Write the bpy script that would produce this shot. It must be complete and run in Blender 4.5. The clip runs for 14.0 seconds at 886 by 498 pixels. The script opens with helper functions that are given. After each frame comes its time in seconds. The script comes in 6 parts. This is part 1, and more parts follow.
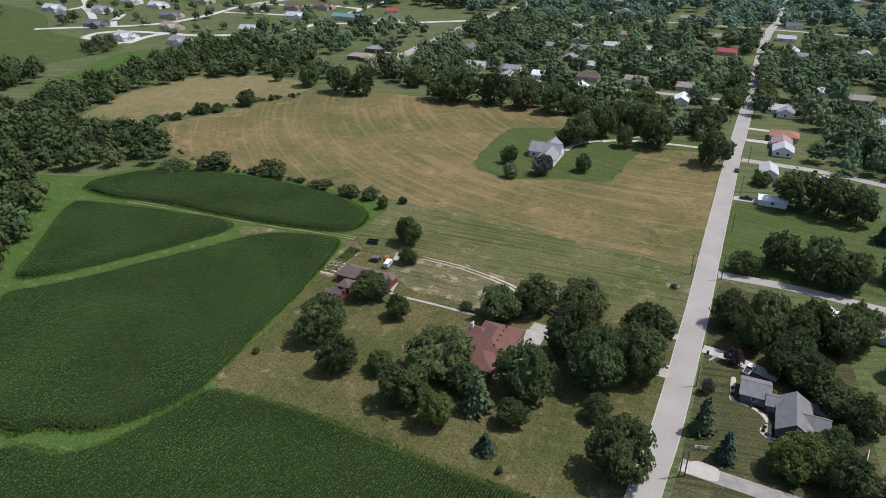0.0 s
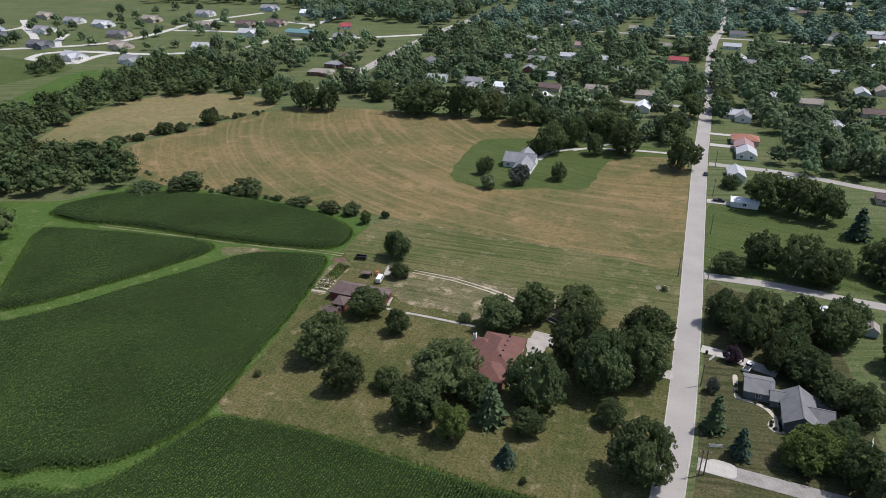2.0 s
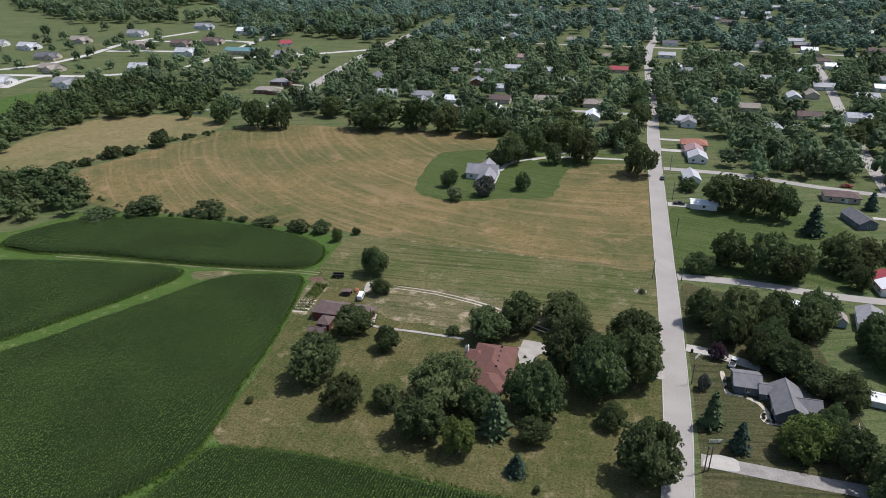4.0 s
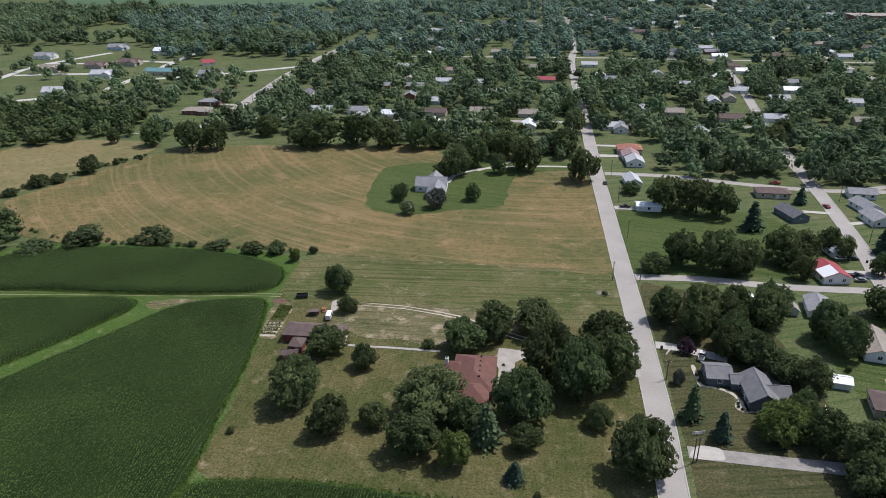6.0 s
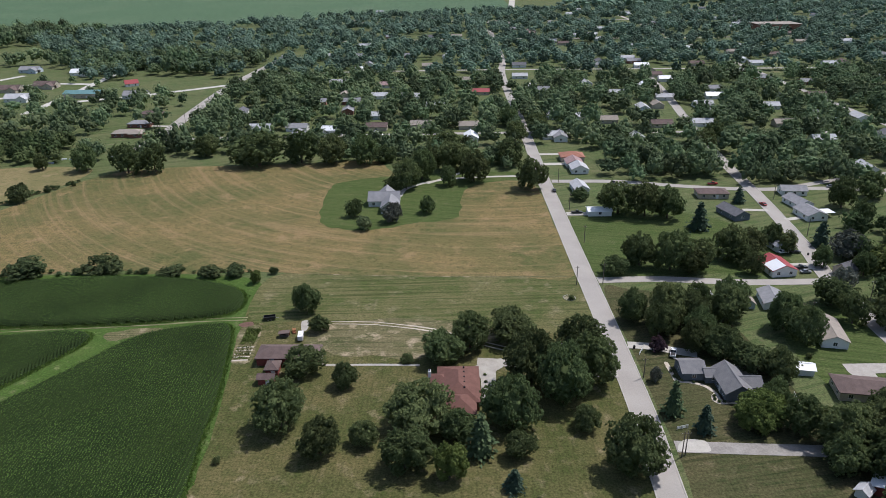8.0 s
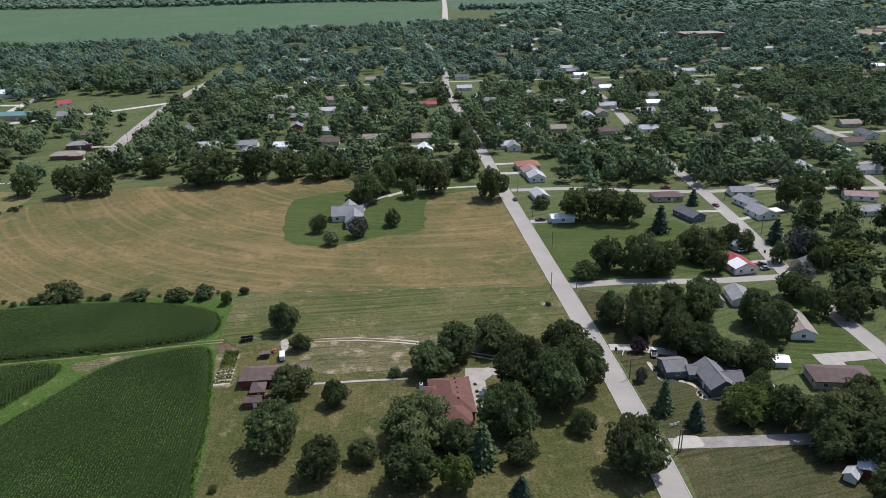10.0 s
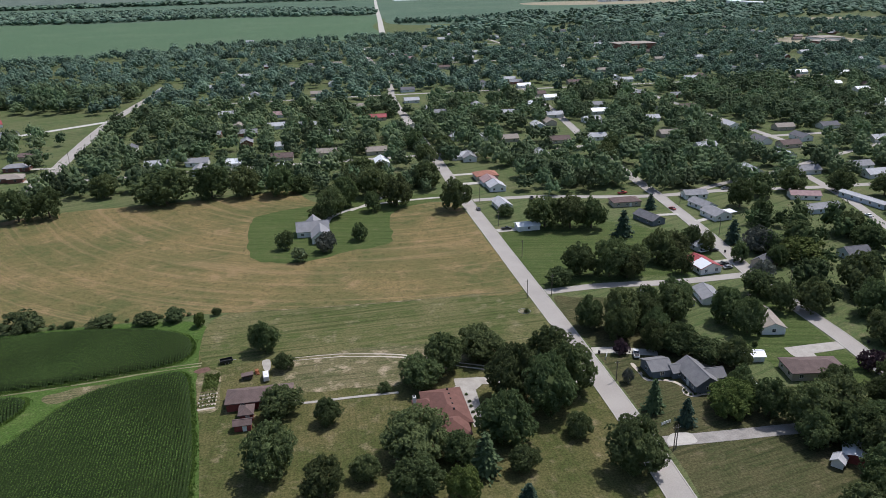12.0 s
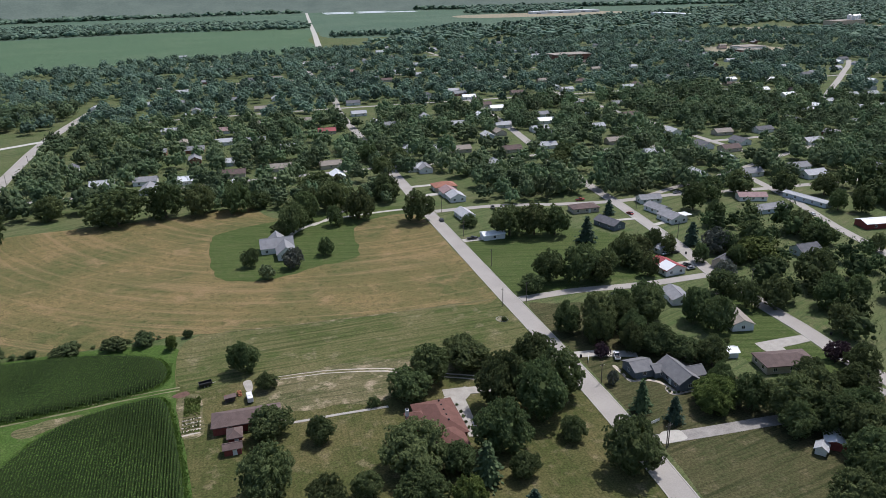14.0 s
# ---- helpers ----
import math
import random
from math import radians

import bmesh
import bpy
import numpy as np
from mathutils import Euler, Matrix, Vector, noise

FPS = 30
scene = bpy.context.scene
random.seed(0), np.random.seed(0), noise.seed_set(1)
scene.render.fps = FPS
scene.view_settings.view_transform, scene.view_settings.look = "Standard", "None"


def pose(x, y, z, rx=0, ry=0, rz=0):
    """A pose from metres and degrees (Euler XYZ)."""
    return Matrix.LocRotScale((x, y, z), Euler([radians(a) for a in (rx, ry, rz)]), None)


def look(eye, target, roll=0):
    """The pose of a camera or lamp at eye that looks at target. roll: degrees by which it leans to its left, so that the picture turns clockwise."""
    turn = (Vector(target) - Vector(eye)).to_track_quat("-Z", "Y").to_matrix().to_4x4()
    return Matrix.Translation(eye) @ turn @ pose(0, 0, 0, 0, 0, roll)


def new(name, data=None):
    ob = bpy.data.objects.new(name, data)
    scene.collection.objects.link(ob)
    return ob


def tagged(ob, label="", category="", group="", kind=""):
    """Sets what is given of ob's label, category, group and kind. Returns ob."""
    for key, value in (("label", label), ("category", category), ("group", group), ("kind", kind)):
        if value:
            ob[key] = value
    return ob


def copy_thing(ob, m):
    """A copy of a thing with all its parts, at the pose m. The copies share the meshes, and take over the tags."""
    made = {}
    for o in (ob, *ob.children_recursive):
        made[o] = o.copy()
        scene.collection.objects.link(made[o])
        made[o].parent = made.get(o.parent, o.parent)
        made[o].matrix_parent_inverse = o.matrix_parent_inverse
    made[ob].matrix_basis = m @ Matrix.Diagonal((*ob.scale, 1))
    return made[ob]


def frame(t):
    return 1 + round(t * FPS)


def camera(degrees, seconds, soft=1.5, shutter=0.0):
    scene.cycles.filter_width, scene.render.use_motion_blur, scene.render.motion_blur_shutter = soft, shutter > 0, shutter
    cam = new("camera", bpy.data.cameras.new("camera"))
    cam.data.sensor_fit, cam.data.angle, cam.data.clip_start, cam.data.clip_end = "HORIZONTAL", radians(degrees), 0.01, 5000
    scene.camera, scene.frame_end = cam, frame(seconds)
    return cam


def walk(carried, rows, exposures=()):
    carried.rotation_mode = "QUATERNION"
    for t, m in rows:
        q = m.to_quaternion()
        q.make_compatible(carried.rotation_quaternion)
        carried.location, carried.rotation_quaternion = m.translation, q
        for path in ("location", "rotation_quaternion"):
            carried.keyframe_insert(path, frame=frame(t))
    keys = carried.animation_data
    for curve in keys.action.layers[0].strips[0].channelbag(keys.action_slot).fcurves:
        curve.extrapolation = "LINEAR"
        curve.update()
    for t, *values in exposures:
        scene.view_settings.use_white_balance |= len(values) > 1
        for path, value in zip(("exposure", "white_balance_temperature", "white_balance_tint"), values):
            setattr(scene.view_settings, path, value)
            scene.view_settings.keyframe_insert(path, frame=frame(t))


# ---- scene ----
cam = camera(64.3, 14.0, soft=0.5)
PATH = [
    (0, 3, 0, 120.338, 62.753, -0.312, 24.163),
    (0.5, -0.558, -1.414, 120.196, 63.039, -0.27, 22.944),
    (1, -4.101, -2.705, 120.06, 63.284, -0.232, 21.815),
    (1.5, -7.658, -3.905, 119.925, 63.539, -0.192, 20.665),
    (2, -11.232, -5.044, 119.805, 63.829, -0.129, 19.407),
    (2.5, -14.843, -6.112, 119.689, 64.108, -0.092, 18.067),
    (3, -18.429, -7.089, 119.608, 64.386, -0.027, 16.729),
    (5.5, -36.644, -10.836, 119.342, 65.718, 0.32, 8.456),
    (6, -40.297, -11.354, 119.289, 65.999, 0.401, 6.707),
    (6.5, -43.988, -11.751, 119.242, 66.277, 0.47, 4.969),
    (7, -47.607, -12.076, 119.208, 66.534, 0.559, 3.261),
    (7.5, -51.252, -12.301, 119.21, 66.787, 0.636, 1.592),
    (8, -54.855, -12.402, 119.171, 67.041, 0.705, 0.134),
    (10.5, -72.576, -11.468, 119.024, 68.201, 1.021, -6.81),
    (11, -76.097, -11.018, 118.994, 68.433, 1.084, -8.169),
    (11.5, -79.632, -10.478, 119.015, 68.652, 1.155, -9.508),
    (12, -83.11, -9.897, 119.047, 68.853, 1.205, -10.837),
    (12.5, -86.64, -9.225, 119.081, 69.055, 1.244, -12.167),
    (13, -90.13, -8.501, 119.101, 69.283, 1.293, -13.497),
    (13.5, -93.502, -7.768, 119.16, 69.489, 1.342, -14.856),
    (14, -96.885, -6.922, 119.192, 69.694, 1.39, -16.236),
]
EXPOSURE = [(0.0, 0.26, 6250, 14), (8.0, 0.24, 6230, 14), (14.0, 0.2, 6200, 14)]
walk(cam, [(t, pose(x, y, z, rx, ry, rz)) for t, x, y, z, rx, ry, rz in PATH], EXPOSURE)

# ---- daylight ----
SUN_AZIMUTH, SUN_HEIGHT = 33.0, 60.0  # degrees: from +x towards +y, above the ground
sun_way = Vector((math.cos(radians(SUN_AZIMUTH)) * math.cos(radians(SUN_HEIGHT)),
                  math.sin(radians(SUN_AZIMUTH)) * math.cos(radians(SUN_HEIGHT)),
                  math.sin(radians(SUN_HEIGHT))))
sky_world = bpy.data.worlds.new("sky")
scene.world = sky_world
sky_world.use_nodes = True
sky_nodes = sky_world.node_tree
sky = sky_nodes.nodes.new("ShaderNodeTexSky")
sky.sky_type = "NISHITA"
sky.sun_disc = False
sky.sun_elevation = radians(SUN_HEIGHT)
sky.sun_rotation = radians(90 - SUN_AZIMUTH)
sky.air_density, sky.dust_density = 1.2, 2.0
sky_nodes.links.new(sky.outputs[0], sky_nodes.nodes["Background"].inputs[0])
sky_nodes.nodes["Background"].inputs[1].default_value = 0.1
sun_lamp = bpy.data.lights.new("sun", "SUN")
sun_lamp.energy, sun_lamp.angle, sun_lamp.color = 3.35, radians(0.53), (1.0, 0.97, 0.92)
sun = new("sun", sun_lamp)
sun.matrix_world = look(sun_way * 900, (0, 0, 0))

# ---- materials ----
def surface(name, low, high, scale=1.0, rough=0.85, metal=0.0, bump=0.0, bump_scale=None, fine=None, random_tone=0.0, spec=0.3):
    """A material that wanders between two colours at a coarse and a fine scale, with relief."""
    mat = bpy.data.materials.new(name)
    mat.use_nodes = True
    t = mat.node_tree
    n, links = t.nodes, t.links
    shader = n["Principled BSDF"]
    shader.inputs["Roughness"].default_value = rough
    shader.inputs["Metallic"].default_value = metal
    shader.inputs["Specular IOR Level"].default_value = spec
    where = n.new("ShaderNodeTexCoord")
    coarse = n.new("ShaderNodeTexNoise")
    coarse.inputs["Scale"].default_value = scale
    coarse.inputs["Detail"].default_value = 4
    small = n.new("ShaderNodeTexNoise")
    small.inputs["Scale"].default_value = fine or scale * 9
    small.inputs["Detail"].default_value = 3
    both = n.new("ShaderNodeMath")
    both.operation = "MULTIPLY_ADD"
    both.inputs[1].default_value = 0.45
    links.new(where.outputs["Object"], coarse.inputs["Vector"])
    links.new(where.outputs["Object"], small.inputs["Vector"])
    links.new(small.outputs["Fac"], both.inputs[0])
    part_of = n.new("ShaderNodeMath")
    part_of.operation = "MULTIPLY"
    part_of.inputs[1].default_value = 0.55
    links.new(coarse.outputs["Fac"], part_of.inputs[0])
    links.new(part_of.outputs[0], both.inputs[2])
    ramp = n.new("ShaderNodeValToRGB")
    ramp.color_ramp.elements[0].position, ramp.color_ramp.elements[1].position = 0.36, 0.64
    ramp.color_ramp.elements[0].color, ramp.color_ramp.elements[1].color = (*low, 1), (*high, 1)
    links.new(both.outputs[0], ramp.inputs[0])
    out = ramp.outputs[0]
    if random_tone:
        info = n.new("ShaderNodeObjectInfo")
        shade = n.new("ShaderNodeMapRange")
        shade.inputs["To Min"].default_value, shade.inputs["To Max"].default_value = 1 - random_tone, 1 + random_tone
        links.new(info.outputs["Random"], shade.inputs["Value"])
        hsv = n.new("ShaderNodeHueSaturation")
        links.new(shade.outputs[0], hsv.inputs["Value"])
        links.new(out, hsv.inputs["Color"])
        out = hsv.outputs[0]
    links.new(out, shader.inputs["Base Color"])
    if bump:
        relief = n.new("ShaderNodeBump")
        relief.inputs["Strength"].default_value = bump
        relief.inputs["Distance"].default_value = 0.1
        if bump_scale:
            grain = n.new("ShaderNodeTexNoise")
            grain.inputs["Scale"].default_value = bump_scale
            links.new(where.outputs["Object"], grain.inputs["Vector"])
            links.new(grain.outputs["Fac"], relief.inputs["Height"])
        else:
            links.new(small.outputs["Fac"], relief.inputs["Height"])
        links.new(relief.outputs[0], shader.inputs["Normal"])
    return mat


def grassland(name, green, dry, bare, patch=0.03, stripes=None, amount=0.35, dryness=0.5, rings=None, bare_at=0.62, even=False, faint=1.0):
    """Mown grass: green and dry patches at two scales, a few bare spots, and mowing stripes.
    stripes: (angle in degrees, spacing in metres); rings: (x, y, spacing) for stripes that run round a point."""
    mat = bpy.data.materials.new(name)
    mat.use_nodes = True
    t = mat.node_tree
    n, links = t.nodes, t.links
    shader = n["Principled BSDF"]
    shader.inputs["Roughness"].default_value = 0.95
    shader.inputs["Specular IOR Level"].default_value = 0.1
    where = n.new("ShaderNodeTexCoord")

    def blotch(scale, detail=5, stretch=None, turn=0.0):
        tex = n.new("ShaderNodeTexNoise")
        tex.inputs["Scale"].default_value = scale
        tex.inputs["Detail"].default_value = detail
        tex.inputs["Roughness"].default_value = 0.6
        if stretch:
            mapping = n.new("ShaderNodeMapping")
            mapping.inputs["Rotation"].default_value[2] = radians(-turn)
            links.new(where.outputs["Object"], mapping.inputs["Vector"])
            drawn = n.new("ShaderNodeMapping")
            drawn.inputs["Scale"].default_value = stretch
            links.new(mapping.outputs[0], drawn.inputs["Vector"])
            links.new(drawn.outputs[0], tex.inputs["Vector"])
        else:
            links.new(where.outputs["Object"], tex.inputs["Vector"])
        return tex.outputs["Fac"]

    def mixed(fac, a, b, low, high, most=1.0):
        reach = n.new("ShaderNodeMapRange")
        reach.inputs["To Max"].default_value = most
        reach.inputs["From Min"].default_value, reach.inputs["From Max"].default_value = low, high
        links.new(fac, reach.inputs["Value"])
        mix = n.new("ShaderNodeMix")
        mix.data_type = "RGBA"
        links.new(reach.outputs[0], mix.inputs[0])
        for socket, value in ((mix.inputs[6], a), (mix.inputs[7], b)):
            if isinstance(value, tuple):
                socket.default_value = (*value, 1)
            else:
                links.new(value, socket)
        return mix.outputs[2]

    base = mixed(blotch(patch), green, dry, dryness - 0.07, dryness + 0.07)
    base = mixed(blotch(patch * 7, 6), base, tuple(0.5 * a + 0.5 * b for a, b in zip(green, dry)), 0.46, 0.62)
    if not even:
        base = mixed(blotch(patch * 4.1, 7), base, tuple(0.35 * a + 0.65 * b for a, b in zip(dry, bare)), 0.55, 0.78)
    base = mixed(blotch(patch * 20, 5), base, tuple(0.6 * a for a in green), 0.52, 0.75)
    if stripes:
        turn, gap = stripes
        streak = blotch(1.0 / gap, 3, (0.045, 1.0, 1.0), turn)
        base = mixed(streak, base, tuple(0.25 * a + 0.75 * b for a, b in zip(green, dry)), 0.46 - 0.1 * (1 - amount), 0.66, faint)
        streak = blotch(0.9 / gap, 2, (0.03, 1.0, 1.0), turn)
        base = mixed(streak, base, tuple(0.68 * a for a in green), 0.5, 0.74, faint)
    if rings:
        cx, cy, gap = rings
        spread = n.new("ShaderNodeVectorMath")
        spread.operation = "SUBTRACT"
        spread.inputs[1].default_value = (cx, cy, 0)
        links.new(where.outputs["Object"], spread.inputs[0])
        far = n.new("ShaderNodeVectorMath")
        far.operation = "LENGTH"
        links.new(spread.outputs[0], far.inputs[0])
        apart = n.new("ShaderNodeSeparateXYZ")
        links.new(spread.outputs[0], apart.inputs[0])
        angle = n.new("ShaderNodeMath")
        angle.operation = "ARCTAN2"
        links.new(apart.outputs[1], angle.inputs[0])
        links.new(apart.outputs[0], angle.inputs[1])
        polar = n.new("ShaderNodeCombineXYZ")
        scaled = n.new("ShaderNodeMath")
        scaled.operation = "MULTIPLY"
        scaled.inputs[1].default_value = 1.0 / gap
        links.new(far.outputs["Value"], scaled.inputs[0])
        around = n.new("ShaderNodeMath")
        around.operation = "MULTIPLY"
        around.inputs[1].default_value = 2.2
        links.new(angle.outputs[0], around.inputs[0])
        links.new(scaled.outputs[0], polar.inputs[0])
        links.new(around.outputs[0], polar.inputs[1])
        swath = n.new("ShaderNodeTexNoise")
        swath.inputs["Scale"].default_value = 1.0
        swath.inputs["Detail"].default_value = 3
        swath.inputs["Distortion"].default_value = 0.25
        links.new(polar.outputs[0], swath.inputs["Vector"])
        base = mixed(swath.outputs["Fac"], base, bare, 0.5, 0.92)
        base = mixed(swath.outputs["Fac"], tuple(0.9 * a for a in green), base, 0.05, 0.42)
    base = mixed(blotch(patch * 2.3, 6), base, bare, bare_at, bare_at + 0.16)
    grain = blotch(1.6, 8)
    hsv = n.new("ShaderNodeHueSaturation")
    reach = n.new("ShaderNodeMapRange")
    reach.inputs["From Min"].default_value, reach.inputs["From Max"].default_value = 0.34, 0.66
    reach.inputs["To Min"].default_value, reach.inputs["To Max"].default_value = 0.64, 1.34
    links.new(grain, reach.inputs["Value"])
    links.new(reach.outputs[0], hsv.inputs["Value"])
    links.new(base, hsv.inputs["Color"])
    links.new(hsv.outputs[0], shader.inputs["Base Color"])
    relief = n.new("ShaderNodeBump")
    relief.inputs["Strength"].default_value = 0.5
    relief.inputs["Distance"].default_value = 0.15
    links.new(grain, relief.inputs["Height"])
    links.new(relief.outputs[0], shader.inputs["Normal"])
    return mat


def foliage(name, dark, light, through_light=0.25, tone=0.25, attribute=False, hues=(0.472, 0.508)):
    """Leaves: each leaf spray and each tree has its own tone, and some light comes through."""
    mat = bpy.data.materials.new(name)
    mat.use_nodes = True
    t = mat.node_tree
    n, links = t.nodes, t.links
    shader = n["Principled BSDF"]
    shader.inputs["Roughness"].default_value = 0.7
    shader.inputs["Specular IOR Level"].default_value = 0.06
    geo = n.new("ShaderNodeNewGeometry")
    ramp = n.new("ShaderNodeValToRGB")
    ramp.color_ramp.elements[0].color, ramp.color_ramp.elements[1].color = (*dark, 1), (*light, 1)
    links.new(geo.outputs["Random Per Island"], ramp.inputs[0])
    hsv = n.new("ShaderNodeHueSaturation")
    links.new(ramp.outputs[0], hsv.inputs["Color"])
    if attribute:
        each = n.new("ShaderNodeAttribute")
        each.attribute_name = "tone"
        source = each.outputs["Fac"]
    else:
        info = n.new("ShaderNodeObjectInfo")
        source = info.outputs["Random"]
    value = n.new("ShaderNodeMapRange")
    value.inputs["To Min"].default_value, value.inputs["To Max"].default_value = 1 - tone, 1 + tone
    links.new(source, value.inputs["Value"])
    links.new(value.outputs[0], hsv.inputs["Value"])
    turned = n.new("ShaderNodeMath")
    turned.operation = "MULTIPLY_ADD"
    turned.inputs[1].default_value, turned.inputs[2].default_value = 7.31, 0.0
    links.new(source, turned.inputs[0])
    wrapped = n.new("ShaderNodeMath")
    wrapped.operation = "FRACT"
    links.new(turned.outputs[0], wrapped.inputs[0])
    hue = n.new("ShaderNodeMapRange")
    hue.inputs["To Min"].default_value, hue.inputs["To Max"].default_value = hues
    links.new(wrapped.outputs[0], hue.inputs["Value"])
    links.new(hue.outputs[0], hsv.inputs["Hue"])
    links.new(hsv.outputs[0], shader.inputs["Base Color"])
    glow = n.new("ShaderNodeBsdfTranslucent")
    links.new(hsv.outputs[0], glow.inputs["Color"])
    mix = n.new("ShaderNodeMixShader")
    mix.inputs[0].default_value = through_light
    links.new(shader.outputs[0], mix.inputs[1])
    links.new(glow.outputs[0], mix.inputs[2])
    links.new(mix.outputs[0], n["Material Output"].inputs["Surface"])
    return mat


M = {
    "town_grass": grassland("town_grass", (0.07, 0.105, 0.036), (0.122, 0.128, 0.06), (0.2, 0.165, 0.105), 0.03, (20, 2.5), 0.3, dryness=0.53),
    "verge": grassland("verge_grass", (0.055, 0.1, 0.021), (0.078, 0.118, 0.03), (0.2, 0.19, 0.1), 0.06, dryness=0.62, bare_at=0.74),
    "yard": grassland("dry_yard_grass", (0.054, 0.068, 0.02), (0.118, 0.104, 0.044), (0.29, 0.23, 0.15), 0.05, (88, 0.9), 0.1, 0.51, bare_at=0.63, faint=0.4),
    "mown": grassland("striped_mown_grass", (0.066, 0.086, 0.026), (0.138, 0.125, 0.058), (0.31, 0.255, 0.175), 0.035, (2, 1.6), 0.85, 0.53, bare_at=0.64),
    "hay": grassland("cut_hay", (0.094, 0.099, 0.037), (0.178, 0.136, 0.06), (0.262, 0.178, 0.098), 0.022, None, 0.4, 0.5, rings=(-36, 473, 3.0), bare_at=0.6),
    "hay_dry": grassland("dry_hay", (0.135, 0.132, 0.055), (0.2, 0.165, 0.08), (0.27, 0.2, 0.12), 0.02, None, 0.4, 0.45),
    "lawn": grassland("green_lawn", (0.052, 0.083, 0.022), (0.086, 0.104, 0.036), (0.16, 0.14, 0.08), 0.05, (-15, 1.3), 0.3, 0.6, bare_at=0.74),
    "olive": grassland("olive_lawn", (0.044, 0.056, 0.021), (0.09, 0.08, 0.039), (0.24, 0.19, 0.125), 0.06, (10, 1.2), 0.35, 0.52, bare_at=0.66),
    # Both far crops: faded, bluish greens put distance haze into the colour.
    "soybean": grassland("soybean_crop_hazed", (0.075, 0.128, 0.07), (0.092, 0.142, 0.08), (0.23, 0.24, 0.15), 0.006, dryness=0.55, bare_at=0.74, even=True),
    "far_crop_hazed": grassland("far_crop_hazed", (0.072, 0.12, 0.08), (0.1, 0.145, 0.098), (0.15, 0.17, 0.12), 0.003, dryness=0.5, bare_at=0.7, even=True),
    "asphalt": surface("worn_grey_road", (0.292, 0.27, 0.245), (0.36, 0.335, 0.305), 0.1, 0.9, bump=0.2, bump_scale=20, fine=3.0),
    "old_asphalt": surface("patched_grey_lane", (0.21, 0.196, 0.18), (0.32, 0.3, 0.275), 0.3, 0.9, bump=0.2, bump_scale=20, fine=2.0),
    "new_concrete": surface("bright_new_concrete", (0.42, 0.4, 0.365), (0.52, 0.5, 0.46), 0.2, 0.85, bump=0.1),
    "kerbstone": surface("kerb_concrete", (0.33, 0.31, 0.28), (0.45, 0.425, 0.39), 0.5, 0.9, bump=0.2),
    "concrete": surface("pale_concrete", (0.36, 0.34, 0.3), (0.47, 0.445, 0.4), 0.4, 0.85, bump=0.15),
    "gravel": surface("pale_gravel", (0.36, 0.32, 0.26), (0.55, 0.49, 0.41), 0.8, 0.95, bump=0.5, bump_scale=8),
    "soil": surface("garden_soil", (0.14, 0.13, 0.075), (0.36, 0.31, 0.22), 0.6, 0.95, bump=0.5),
    "bark": surface("bark", (0.07, 0.055, 0.04), (0.15, 0.12, 0.09), 2.0, 0.95, bump=0.6),
    "leaf": foliage("broad_leaf", (0.086, 0.12, 0.052), (0.15, 0.196, 0.082), 0.45),
    "leaf_hedge": foliage("hedge_leaf", (0.056, 0.08, 0.036), (0.104, 0.138, 0.06), 0.32),
    "leaf_bright": foliage("bright_leaf", (0.07, 0.104, 0.028), (0.145, 0.192, 0.058), hues=(0.48, 0.5)),
    "leaf_feather": foliage("yellow_green_leaf", (0.11, 0.15, 0.042), (0.19, 0.24, 0.075), 0.3, 0.03, hues=(0.49, 0.5)),
    "leaf_grey": foliage("silvery_leaf", (0.09, 0.11, 0.085), (0.19, 0.2, 0.165)),
    "leaf_pale": foliage("pale_willow_leaf", (0.14, 0.18, 0.085), (0.24, 0.29, 0.15), 0.3, 0.05),
    "leaf_plum": foliage("purple_leaf", (0.04, 0.026, 0.03), (0.085, 0.055, 0.06)),
    "needle": foliage("spruce_needle", (0.03, 0.055, 0.035), (0.07, 0.105, 0.07), 0.1),
    "needle_blue": foliage("blue_spruce_needle", (0.036, 0.062, 0.029), (0.085, 0.125, 0.06), 0.1),
    "woods": foliage("woods_leaf", (0.098, 0.147, 0.077), (0.164, 0.226, 0.115), 0.36, tone=0.42, attribute=True),
    "woods_creek": foliage("creek_woods_leaf", (0.056, 0.086, 0.036), (0.1, 0.142, 0.058), 0.3, tone=0.4, attribute=True),
    # Far leaves carry the bluish haze of distance in their own colour.
    "woods_far_hazed": foliage("far_woods_hazed_leaf", (0.11, 0.168, 0.125), (0.172, 0.245, 0.178), 0.32, tone=0.42, attribute=True),
    # Ridges are near black: shade between the corn leaves is put into the colour.
    "corn": surface("corn_plants_gap_shade", (0.014, 0.028, 0.008), (0.034, 0.056, 0.016), 0.05, 0.7, fine=1.9, spec=0.12),
    "corn_leaf": foliage("corn_leaf", (0.012, 0.034, 0.009), (0.106, 0.168, 0.043), 0.2, 0.26, attribute=True, hues=(0.5, 0.5)),
    "weed": foliage("tall_weed", (0.06, 0.112, 0.022), (0.125, 0.185, 0.045), 0.25, 0.0, hues=(0.5, 0.5)),
    "rut": surface("worn_rut", (0.13, 0.135, 0.06), (0.26, 0.235, 0.14), 0.25, 0.95, bump=0.3),
    "drive": surface("worn_pale_drive", (0.29, 0.27, 0.24), (0.4, 0.375, 0.335), 0.4, 0.9, bump=0.15),
    "straw": grassland("straw_strewn_grass", (0.075, 0.085, 0.034), (0.165, 0.14, 0.078), (0.34, 0.275, 0.19), 0.07, (1, 0.9), 0.5, 0.5, bare_at=0.53),
}

